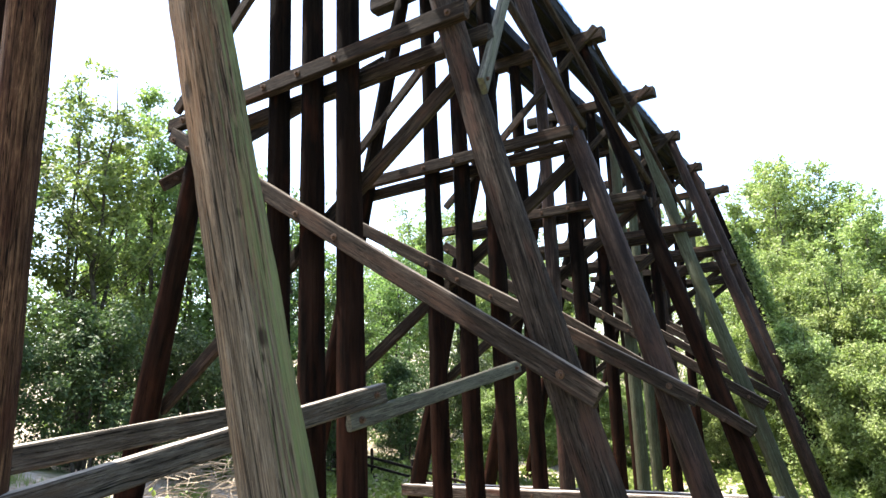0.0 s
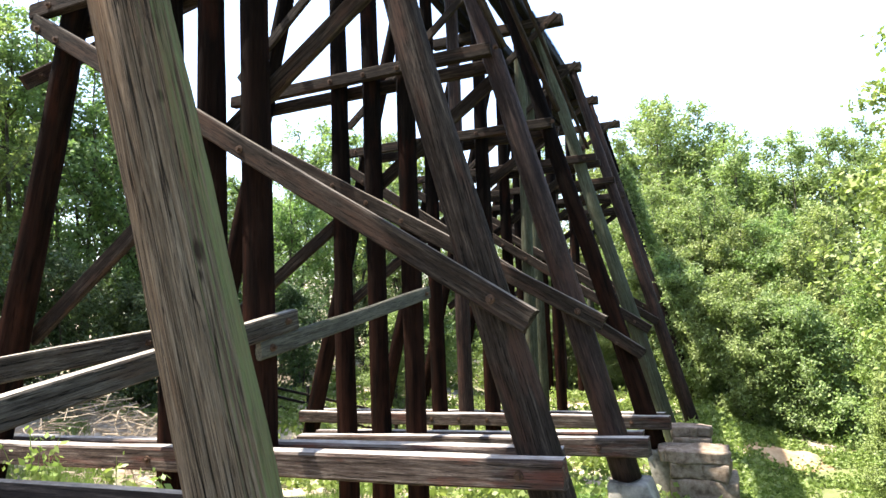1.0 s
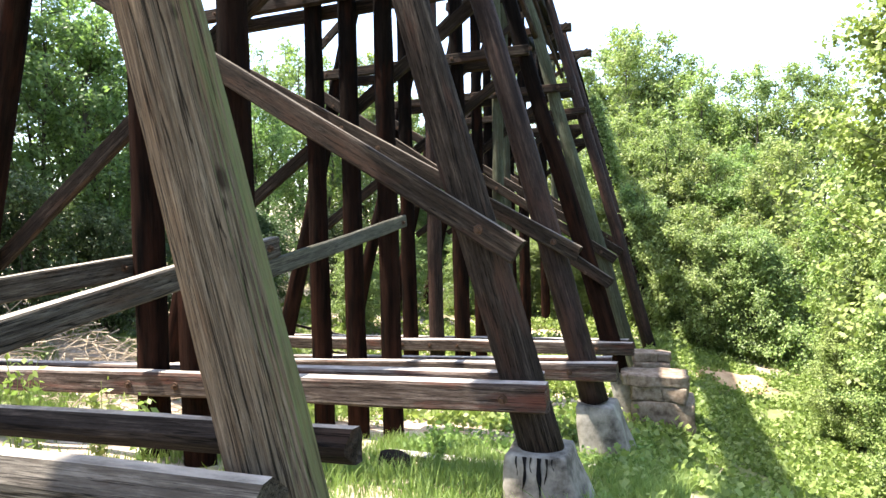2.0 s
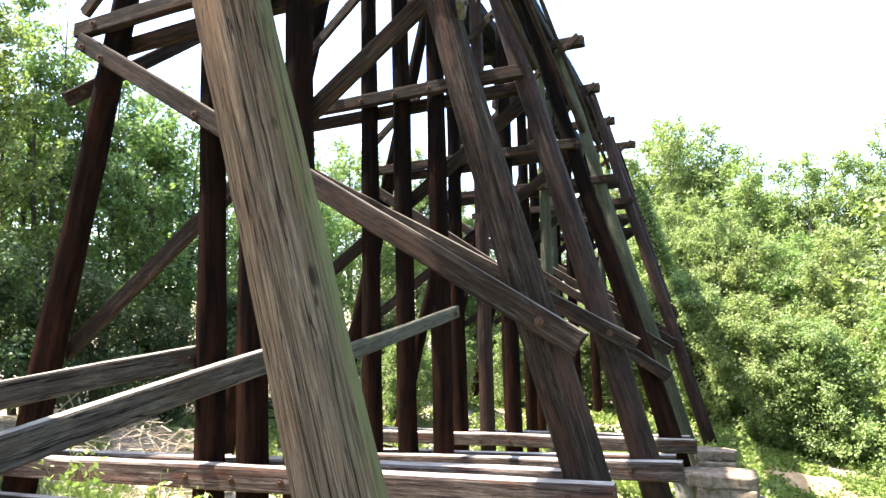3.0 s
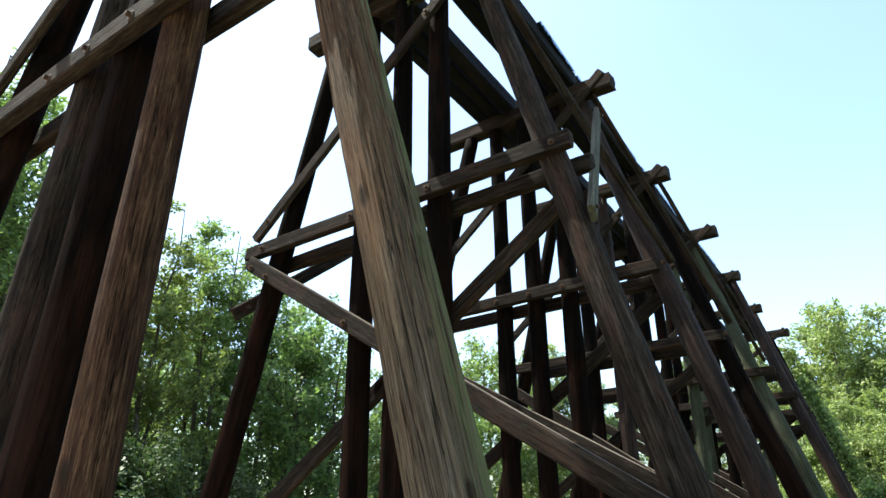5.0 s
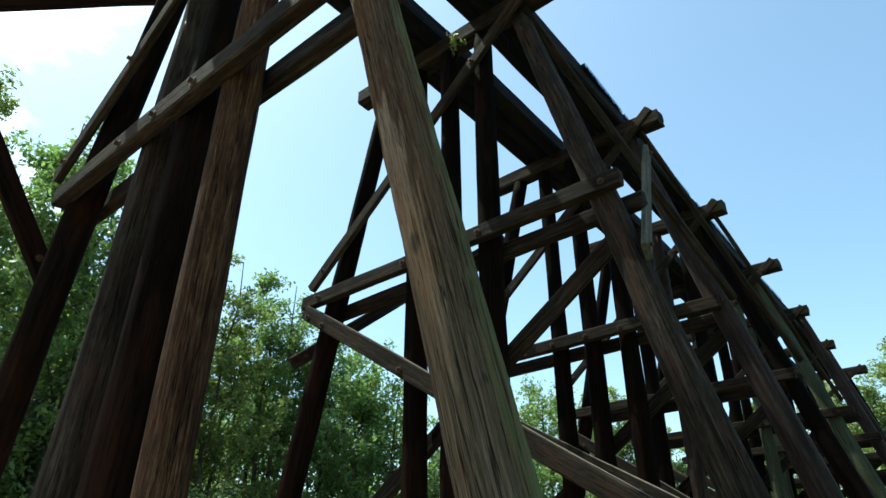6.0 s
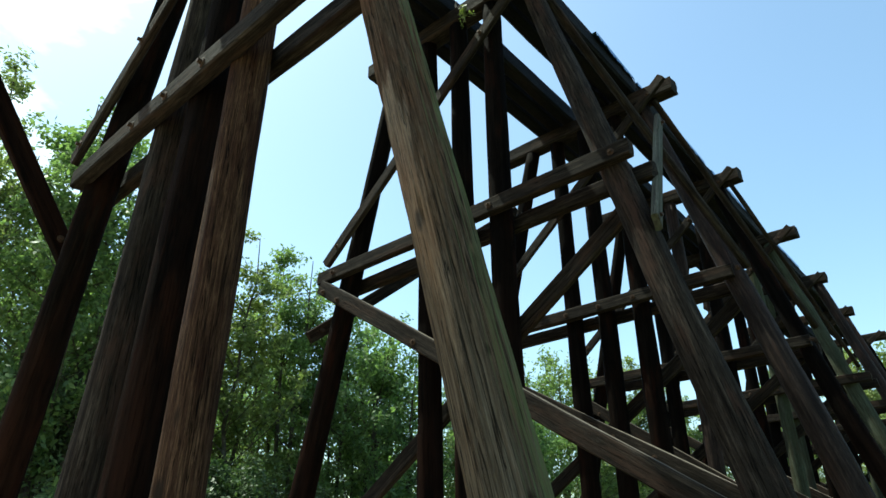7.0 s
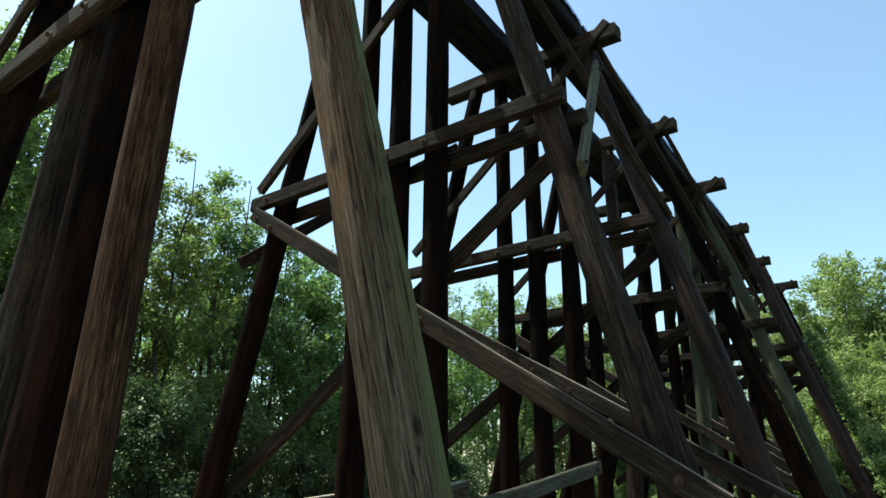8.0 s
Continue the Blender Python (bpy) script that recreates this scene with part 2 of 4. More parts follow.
def leaf_material(name, deep, fresh, glow=0.34):
    """Foliage: matt leaves that let some light through."""
    n = Nodes(name, 0.48)
    n.bsdf.inputs["Specular IOR Level"].default_value = 0.28
    geo, info = n.add("ShaderNodeNewGeometry"), n.add("ShaderNodeObjectInfo")
    patch = n.noise(n.coords((1, 1, 1)), 0.8, 3.0)
    col = n.mix(geo.outputs["Random Per Island"], deep, fresh)
    col = n.mix(n.ramp(patch, [(0.3, grey(0.0)), (0.7, grey(0.6))]), col, fresh)
    hue = n.add("ShaderNodeHueSaturation")
    mr = n.add("ShaderNodeMapRange")
    mr.inputs["To Min"].default_value, mr.inputs["To Max"].default_value = 0.475, 0.52
    n.link(info.outputs["Random"], mr.inputs["Value"])
    n.link(mr.outputs["Result"], hue.inputs["Hue"])
    n.link(col, hue.inputs["Color"])
    n.link(hue.outputs["Color"], n.bsdf.inputs["Base Color"])
    tr = n.add("ShaderNodeBsdfTranslucent")
    bright = n.mix(1.0, hue.outputs["Color"], (1.25, 1.42, 0.88), "MULTIPLY")
    n.link(bright, tr.inputs["Color"])
    mixer = n.add("ShaderNodeMixShader")
    mixer.inputs["Fac"].default_value = glow
    out = n.tree.nodes["Material Output"]
    n.link(n.bsdf.outputs["BSDF"], mixer.inputs[1])
    n.link(tr.outputs["BSDF"], mixer.inputs[2])
    n.link(mixer.outputs["Shader"], out.inputs["Surface"])
    return n.mat


LEAF = leaf_material("willow_leaves", (0.042, 0.071, 0.028), (0.235, 0.305, 0.118), 0.52)
LEAF_PALE = leaf_material("pale_green_leaves", (0.044, 0.075, 0.027), (0.28, 0.352, 0.128), 0.38)
LEAF_BUSH = leaf_material("bush_leaves", (0.022, 0.040, 0.012), (0.30, 0.375, 0.118), 0.28)
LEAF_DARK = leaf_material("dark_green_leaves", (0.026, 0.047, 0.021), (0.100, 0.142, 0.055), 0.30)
GRASS = leaf_material("grass_blades", (0.075, 0.130, 0.034), (0.23, 0.30, 0.09))


def soil_material():
    n = Nodes("sandy_soil", 0.95)
    v = n.coords((1, 1, 1))
    a, b, c = n.noise(v, 0.35, 5.0), n.noise(v, 2.2, 7.0), n.noise(v, 30.0, 5.0)
    earth = n.ramp(b, [(0.3, (0.20, 0.13, 0.08)), (0.5, (0.42, 0.34, 0.25)), (0.7, (0.58, 0.51, 0.41))])
    green = n.ramp(c, [(0.3, (0.05, 0.08, 0.02)), (0.7, (0.17, 0.20, 0.06))])
    sep = n.add("ShaderNodeSeparateXYZ")
    n.link(n.add("ShaderNodeTexCoord").outputs["Object"], sep.inputs[0])
    east = n.add("ShaderNodeMapRange", From_Min=-3.0, From_Max=3.0, To_Min=-0.10, To_Max=0.16)
    n.link(sep.outputs["X"], east.inputs["Value"])
    total = n.add("ShaderNodeMath")
    n.link(a, total.inputs[0])
    n.link(east.outputs["Result"], total.inputs[1])
    col = n.mix(n.ramp(total.outputs[0], [(0.44, grey(0)), (0.56, grey(0.9))]), earth, green)
    return n.finish(col, n.mix(0.5, b, c), 0.6, 0.05)


SOIL = soil_material()


# ---------------------------------------------------------------- building helpers
def thing(name, at=(0, 0, 0), label="", category="", group="", kind=""):
    ob = new(name)
    ob.empty_display_size = 0.2
    ob.location = at
    return tagged(ob, label, category, group, kind)


def mesh_object(name, data, material, parent=None, label=""):
    ob = new(name, data)
    if material and not data.materials:
        data.materials.append(material)
    if parent:
        ob.parent = parent
        bpy.context.view_layer.update()
        ob.matrix_parent_inverse = parent.matrix_world.inverted()
    if label:
        ob["label"] = label
    return ob


def part(name, bm, material, parent, label="", m=None, smooth=True):
    data = bpy.data.meshes.new(name)
    bm.to_mesh(data)
    bm.free()
    if smooth:
        for p in data.polygons:
            p.use_smooth = True
    ob = mesh_object(name, data, material, parent, label)
    if m is not None:
        ob.matrix_basis = m
    return ob


def log_mesh(length, r0, r1, seed, sides=18, step=0.35, rough=0.012, bend=0.03, groove=0.0, shag=0.0):
    """A round pole along z, slightly bent, out of round and split along its grain."""
    rng = random.Random(seed)
    bm = bmesh.new()
    rings = max(3, int(length / step))
    off = Vector((rng.uniform(0, 50), rng.uniform(0, 50), rng.uniform(0, 50)))
    grid = []
    for i in range(rings + 1):
        f = i / rings
        z = f * length
        r = r0 + (r1 - r0) * f
        cx = bend * (noise.noise(Vector((z * 0.18, 3.1, 0)) + off))
        cy = bend * (noise.noise(Vector((z * 0.18, 9.7, 0)) + off))
        ring = []
        for k in range(sides):
            a = 2 * math.pi * k / sides
            c, s = math.cos(a), math.sin(a)
            rr = r + rough * 1.6 * noise.noise(Vector((c * 1.2, s * 1.2, z * 0.4)) + off) + rough * noise.noise(Vector((c * 5, s * 5, z * 0.9)) + off)
            if groove:
                q = noise.noise(Vector((c * 9, s * 9, z * 0.07)) + off)
                rr -= groove * max(0.0, 1 - abs(q) / 0.10)
                q = noise.noise(Vector((c * 21, s * 21, z * 0.12)) + off * 1.7)
                rr -= 0.4 * groove * max(0.0, 1 - abs(q) / 0.16)
            if shag:
                rr += shag * (0.35 + 0.65 * min(1.0, max(0.0, (z - 2.2) / 1.6))) * noise.noise(Vector((c * 13, s * 13, z * 2.6)) + off)
            ring.append(bm.verts.new((cx + rr * c, cy + rr * s, z)))
        grid.append(ring)
    for a, b in zip(grid, grid[1:]):
        for k in range(sides):
            bm.faces.new((a[k], a[(k + 1) % sides], b[(k + 1) % sides], b[k]))
    for ring, zz, flip in ((grid[0], 0.012, True), (grid[-1], length - 0.012, False)):
        c = bm.verts.new((sum(v.co.x for v in ring) / sides, sum(v.co.y for v in ring) / sides, zz))
        for k in range(sides):
            a, b = ring[k], ring[(k + 1) % sides]
            bm.faces.new((b, a, c) if flip else (a, b, c))
    return bm


def beam_mesh(length, w, h, seed, step=0.3, worn=0.012, bow=0.02, bevel=0.02):
    """A sawn beam along z: worn edges, a slight bow, ragged ends."""
    rng = random.Random(seed)
    off = Vector((rng.uniform(0, 50), rng.uniform(0, 50), rng.uniform(0, 50)))
    hw, hh, b = w / 2, h / 2, bevel
    outline = []
    for sx, sy in ((1, -1), (1, 1), (-1, 1), (-1, -1)):
        c1, c2 = (sx * hw, sy * (hh - b)), (sx * (hw - b), sy * hh)
        outline += [c1, c2] if sx * sy > 0 else [c2, c1]
    pts = []
    for (ax, ay), (bx, by) in zip(outline, outline[1:] + outline[:1]):
        n = 3 if math.hypot(bx - ax, by - ay) > 2.5 * b else 1
        pts += [(ax + (bx - ax) * j / n, ay + (by - ay) * j / n) for j in range(n)]
    sides = len(pts)
    bm = bmesh.new()
    rings = max(3, int(length / step))
    grid = []
    for i in range(rings + 1):
        z = length * i / rings
        ox = bow * noise.noise(Vector((z * 0.25, 1.3, 0)) + off)
        oy = bow * noise.noise(Vector((z * 0.25, 7.9, 0)) + off)
        ring = []
        for x, y in pts:
            d = 1 + worn * 7 * noise.noise(Vector((x * 6, y * 6, z * 0.9)) + off)
            e = 0.04 * noise.noise(Vector((x * 9, y * 9, i)) + off) if i in (0, rings) else 0
            ring.append(bm.verts.new((ox + x * d, oy + y * d, z + e)))
        grid.append(ring)
    for a, c in zip(grid, grid[1:]):
        for k in range(sides):
            bm.faces.new((a[k], a[(k + 1) % sides], c[(k + 1) % sides], c[k]))
    bm.faces.new(list(reversed(grid[0])))
    bm.faces.new(grid[-1])
    return bm


def log(name, p0, p1, r0, r1, material, parent, seed, label="", **kw):
    m, length = along(p0, p1)
    return part(name, log_mesh(length, r0, r1, seed, **kw), material, parent, label, m)


def beam(name, p0, p1, w, h, material, parent, seed, label="", up=(0, 0, 1), **kw):
    m, length = along(p0, p1, up)
    return part(name, beam_mesh(length, w, h, seed, **kw), material, parent, label, m, smooth=False)


BOLT = []


def bolt(at, parent, way=(0, -1, 0)):
    """A rusty bolt head with its washer."""
    if not BOLT:
        bm = bmesh.new()
        bmesh.ops.create_cone(bm, cap_ends=True, segments=12, radius1=0.055, radius2=0.05, depth=0.014, matrix=Matrix.Translation((0, 0, 0.007)))
        bmesh.ops.create_cone(bm, cap_ends=True, segments=6, radius1=0.03, radius2=0.027, depth=0.045, matrix=Matrix.Translation((0, 0, 0.034)))
        data = bpy.data.meshes.new("bolt")
        bm.to_mesh(data)
        bm.free()
        BOLT.append(data)
    ob = mesh_object("bolt", BOLT[0], IRON, parent)
    m, _ = along(at, Vector(at) + Vector(way))
    ob.matrix_basis = m
    return ob


# ---------------------------------------------------------------- ground
def smooth(a, b, v):
    f = min(1.0, max(0.0, (v - a) / (b - a)))
    return f * f * (3 - 2 * f)


GROUND_LINE = [(-60, 1.5), (-8, 0.7), (0, 0.25), (2.5, -0.1), (5, -1.0), (7, -1.4), (11, -2.35), (16, -3.1), (22, -3.3), (40, -2.6), (70, -1.0), (400, 4.0)]


def ground_z(x, y):
    z = np.interp(y, [p[0] for p in GROUND_LINE], [p[1] for p in GROUND_LINE])
    z += 1.5 * smooth(-8, -15, x) + 0.05 * max(0, -15 - x)
    z -= 0.9 * smooth(-0.5, 3.0, x) * smooth(6, 12, y)
    z += 3.0 * smooth(4.5, 11, x) + 0.04 * max(0, x - 11)
    z += 0.10 * noise.noise(Vector((x * 0.5, y * 0.5, 0))) + 0.04 * noise.noise(Vector((x * 1.9, y * 1.9, 4)))
    return float(z)


def build_ground():
    def axis(lo, hi, mid0, mid1, fine):
        near = list(np.arange(mid0, mid1 + 1e-6, fine))
        out = list(mid1 + np.geomspace(1, hi - mid1, 18))
        inn = list(mid0 - np.geomspace(1, mid0 - lo, 18))
        return inn[::-1] + near + out
    xs, ys = axis(-900, 900, -16, 10, 0.4), axis(-900, 900, -4, 30, 0.4)
    verts = [(x, y, ground_z(x, y) if abs(x) < 300 and abs(y) < 300 else 8.0) for y in ys for x in xs]
    w = len(xs)
    faces = [(j * w + i, j * w + i + 1, (j + 1) * w + i + 1, (j + 1) * w + i) for j in range(len(ys) - 1) for i in range(w - 1)]
    data = bpy.data.meshes.new("ground")
    data.from_pydata(verts, [], faces)
    for p in data.polygons:
        p.use_smooth = True
    ob = mesh_object("ground", data, SOIL)
    tagged(ob, "sandy brown soil with patches of short green grass", "ground", kind="structure")


build_ground()

# ---------------------------------------------------------------- the trestle
MID = -5.48
BENTS = [1.95, 6.65, 11.3, 16.0, 20.7, 25.4, 30.1, 34.8]


def shift(y):
    """The line of the bridge bends a little to the left."""
    return -0.0011 * max(0.0, y - 8.0) ** 2


FOOT = [-0.79, -1.0, -1.05, -1.13, -1.18, -0.78, -0.74, -0.7]   # batter line at z = 0
GIRT_Z = [6.4, 6.64, 6.43, 6.15, 6.1, 6.1, 6.15, 6.1]
GIRT_END = [-2.35, -2.37, -2.74, -2.66, -2.26, -2.2, -2.2, -2.2]
CAP_END = [-3.22, -3.22, -3.23, -3.46, -3.33, -3.62, -3.75, -3.4]
BATTER_TONE = [POLE, BROWN, RED, TAR, GREEN, RED, RED, TAR]


def build_bent(i, y):
    dx = shift(y)
    rng = random.Random(100 + i)
    near = i < 4
    bent = thing("trestle_bent", (MID + dx, y, ground_z(MID + dx, y)),
                 "tall bridge bent of creosoted round piles and bolted timbers", "trestle bent", "bents of the trestle bridge")
    base = lambda x: ground_z(x, y) - 0.3
    cz = 11.12 - 0.016 * max(0.0, y - 11)
    top = cz - 0.18
    # three upright piles
    for k, px in enumerate((-6.26, -5.48, -4.70)):
        px += dx + (rng.uniform(-0.08, 0.08) if i > 2 else 0)
        if i == 0:
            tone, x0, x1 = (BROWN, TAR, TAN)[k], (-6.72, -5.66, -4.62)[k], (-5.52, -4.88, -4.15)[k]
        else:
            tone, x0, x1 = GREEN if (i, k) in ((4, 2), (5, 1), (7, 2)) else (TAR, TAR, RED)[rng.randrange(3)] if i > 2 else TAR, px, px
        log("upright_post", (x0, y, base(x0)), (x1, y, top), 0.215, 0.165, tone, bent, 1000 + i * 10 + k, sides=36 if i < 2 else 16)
    # two raking posts
    f = FOOT[i]
    foot_z = {0: 0.0, 1: -0.76, 2: -1.4, 3: -1.9}.get(i, base(f) + 0.3)
    for side in (1, -1):
        c = 2 * MID - f if side < 0 else f
        s = -side * (0.272, 0.262, 0.27)[min(i, 2)]
        if i == 0 and side < 0:
            c, s = -9.95, 0.33
        z0 = foot_z if side > 0 else base(c) + 0.1
        p0, p1 = (c + dx + s * z0, y, z0), (c + dx + s * top, y, top)
        if i == 0 and side > 0:
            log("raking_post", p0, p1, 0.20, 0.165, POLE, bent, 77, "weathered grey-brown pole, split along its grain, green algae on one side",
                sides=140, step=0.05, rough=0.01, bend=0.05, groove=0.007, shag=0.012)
        else:
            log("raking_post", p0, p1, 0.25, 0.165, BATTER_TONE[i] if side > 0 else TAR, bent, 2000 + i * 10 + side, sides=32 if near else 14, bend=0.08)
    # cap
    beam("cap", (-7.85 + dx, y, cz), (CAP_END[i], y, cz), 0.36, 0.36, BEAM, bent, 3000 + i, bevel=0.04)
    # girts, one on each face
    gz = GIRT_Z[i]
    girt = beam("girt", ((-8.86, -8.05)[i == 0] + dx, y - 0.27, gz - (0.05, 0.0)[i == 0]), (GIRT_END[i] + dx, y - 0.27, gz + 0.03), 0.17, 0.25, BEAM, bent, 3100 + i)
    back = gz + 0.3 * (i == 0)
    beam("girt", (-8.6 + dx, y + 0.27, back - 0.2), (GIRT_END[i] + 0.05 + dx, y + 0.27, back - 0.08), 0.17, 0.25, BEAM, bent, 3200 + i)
    # sway braces: lower pair and upper pair
    top_l = (6.4, 5.65)[i > 1]
    low_r = {0: 2.2, 1: 1.52, 2: 1.26, 3: 0.3}.get(i, 0.6)
    brace = None
    if i:
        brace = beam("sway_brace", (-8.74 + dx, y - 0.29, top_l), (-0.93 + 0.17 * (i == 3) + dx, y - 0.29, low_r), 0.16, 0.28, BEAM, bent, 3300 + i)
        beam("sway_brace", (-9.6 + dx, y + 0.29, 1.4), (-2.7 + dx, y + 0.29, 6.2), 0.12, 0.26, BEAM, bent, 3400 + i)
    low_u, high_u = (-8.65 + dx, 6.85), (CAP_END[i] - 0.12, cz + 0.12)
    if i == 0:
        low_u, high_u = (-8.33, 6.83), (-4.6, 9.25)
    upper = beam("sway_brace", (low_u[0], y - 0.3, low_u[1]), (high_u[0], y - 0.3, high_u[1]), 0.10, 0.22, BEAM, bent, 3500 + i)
    # sills, bolted to both faces of the piles
    if i == 0:
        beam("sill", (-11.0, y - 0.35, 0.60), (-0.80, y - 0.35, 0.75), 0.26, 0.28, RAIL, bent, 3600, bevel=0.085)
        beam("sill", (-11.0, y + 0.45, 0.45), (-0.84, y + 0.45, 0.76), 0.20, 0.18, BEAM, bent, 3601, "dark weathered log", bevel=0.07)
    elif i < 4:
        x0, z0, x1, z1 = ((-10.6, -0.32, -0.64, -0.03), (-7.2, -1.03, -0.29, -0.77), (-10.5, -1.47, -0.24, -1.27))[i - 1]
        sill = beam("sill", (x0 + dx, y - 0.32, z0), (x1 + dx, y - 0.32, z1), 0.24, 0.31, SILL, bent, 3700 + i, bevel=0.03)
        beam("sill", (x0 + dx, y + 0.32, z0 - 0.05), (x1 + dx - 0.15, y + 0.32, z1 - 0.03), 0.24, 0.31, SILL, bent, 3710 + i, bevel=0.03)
        for px in (-6.26, -5.48, -4.70, -1.1):
            bolt((px + dx, y - 0.44, z0 + (z1 - z0) * (px - x0) / (x1 - x0)), sill)
    if i < 5:
        for px in (-8.4, -6.26, -5.48, -4.70, -2.62):
            if px > -8 or i:
                bolt((px + dx, y - 0.352, gz - 0.05 + 0.08 * (px + 8.95) / 6.6), girt)
        for px in (-8.62, -8.2, -6.26, -5.48, -4.70, -1.35):
            if brace:
                bolt((px + dx, y - 0.366, top_l + (low_r - top_l) * (px + 8.85) / 7.92), brace)
        for f in (0.06, 0.45, 0.74, 0.93):
            bolt((low_u[0] + (high_u[0] - low_u[0]) * f, y - 0.346, low_u[1] + (high_u[1] - low_u[1]) * f), upper)
    return bent


for i, y in enumerate(BENTS):
    build_bent(i, y)


def deck_edge(y):
    """The outer face of the deck beams, which bend a little to the left."""
    return float(np.interp(y, (2, 9, 11.3, 15.8, 20.9, 27, 35), (-3.93, -3.93, -4.06, -4.23, -4.37, -4.42, -4.5)))


def build_stringers():
    """Long deck beams, butted over the caps."""
    ends = [-3.2] + BENTS
    for a, b in zip(ends, ends[1:]):
        za, zb = (11.50 - 0.016 * max(0.0, v - 11) for v in (a, b))
        for k, (x, w) in enumerate(((-2.5, 0.3), (-2.13, 0.3), (-1.76, 0.3), (-0.82, 0.28), (-0.48, 0.28), (-0.14, 0.28))):
            ob = beam("stringer", (x + deck_edge(a), a + 0.02, za), (x + deck_edge(b), b - 0.02, zb), w, 0.44, DECK, None, 4000 + int(a * 10) + k, bow=0.01, bevel=0.05)
            tagged(ob, "heavy dark timber deck beam resting on the bent caps", "deck beam", "deck beams of the bridge")


build_stringers()


def flashing(y0, y1, seed):
    """Bent strip added over the outer top edge of the deck beams; its blue paints their sky sheen."""
    rng = random.Random(seed)
    bm = bmesh.new()
    rows = []
    steps = 24
    for k in range(steps + 1):
        y = y0 + (y1 - y0) * k / steps
        x, z = deck_edge(y), 11.72 - 0.016 * max(0.0, y - 11)
        low = 0.13 + rng.uniform(-0.035, 0.03)
        ring = [(x - 0.26, z + 0.012), (x + 0.012, z + 0.012), (x + 0.03 + rng.uniform(0, 0.012), z - low), (x + 0.024, z - low), (x + 0.006, z + 0.004), (x - 0.26, z + 0.004)]
        rows.append([bm.verts.new((px, y, pz)) for px, pz in ring])
    for a, b in zip(rows, rows[1:]):
        for k in range(6):
            bm.faces.new((a[k], b[k], b[(k + 1) % 6], a[(k + 1) % 6]))
    bm.faces.new(rows[0])
    bm.faces.new(rows[-1][::-1])
    bmesh.ops.recalc_face_normals(bm, faces=bm.faces[:])
    ob = part("metal_flashing", bm, SKY_SHEEN, None, smooth=False)
    tagged(ob, "added metal strip on a deck beam, its blue imitating sky sheen", "flashing", "metal strips along the deck")


for k, (y0, y1) in enumerate(((9.3, 11.2), (11.4, 15.7), (16.3, 20.5), (20.9, 25.2))):
    flashing(y0, y1, 40 + k)


def tie_beam(name, p0, p1, w, h, mat, seed, label, round_=False):
    if round_:
        ob = log(name, p0, p1, w, h, mat, None, seed, sides=14)
    else:
        ob = beam(name, p0, p1, w, h, mat, None, seed)
    tagged(ob, label, "timber brace", "lengthwise braces between bents")
    if not round_:
        for f in (0.04, 0.96):
            q = Vector(p0).lerp(Vector(p1), f)
            bolt((q.x + w * 0.5 - 0.004, q.y, q.z), ob, (1, 0, 0))
    return ob


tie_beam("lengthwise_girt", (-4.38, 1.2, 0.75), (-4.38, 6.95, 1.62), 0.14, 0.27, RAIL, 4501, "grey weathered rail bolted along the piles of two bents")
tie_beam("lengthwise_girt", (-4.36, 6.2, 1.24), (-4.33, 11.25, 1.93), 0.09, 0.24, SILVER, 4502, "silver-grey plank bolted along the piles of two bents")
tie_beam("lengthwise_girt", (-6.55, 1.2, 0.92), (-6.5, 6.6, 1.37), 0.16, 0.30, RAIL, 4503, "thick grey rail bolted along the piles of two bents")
for n in range(1, 4):
    y0, y1 = BENTS[n], BENTS[n + 1]
    tie_beam("lengthwise_brace", (-3.7 + shift(y0), y0 - 0.1, 10.9), (-2.45 + shift(y1), y1 - 0.42, 6.4), 0.085 - 0.01 * n, 0.085 - 0.01 * n, BROWN, 4510 + n, "slim grey-brown pole slanting between two bents", True)
tie_beam("lengthwise_brace", (-2.22, 6.42, 5.53), (-2.72, 8.57, 8.45), 0.09, 0.26, SILVER, 4529, "silver-grey plank, broken off above, bolted to a raking post")
tie_beam("lengthwise_brace", (-9.1, 6.4, 5.5), (-7.75, 11.5, 9.7), 0.14, 0.24, BEAM, 4530, "dark timber slanting between two bents")
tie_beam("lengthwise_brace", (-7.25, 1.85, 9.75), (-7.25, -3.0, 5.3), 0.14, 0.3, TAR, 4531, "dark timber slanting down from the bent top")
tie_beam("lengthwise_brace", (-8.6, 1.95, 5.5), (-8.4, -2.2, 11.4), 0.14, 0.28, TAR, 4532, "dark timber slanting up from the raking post")

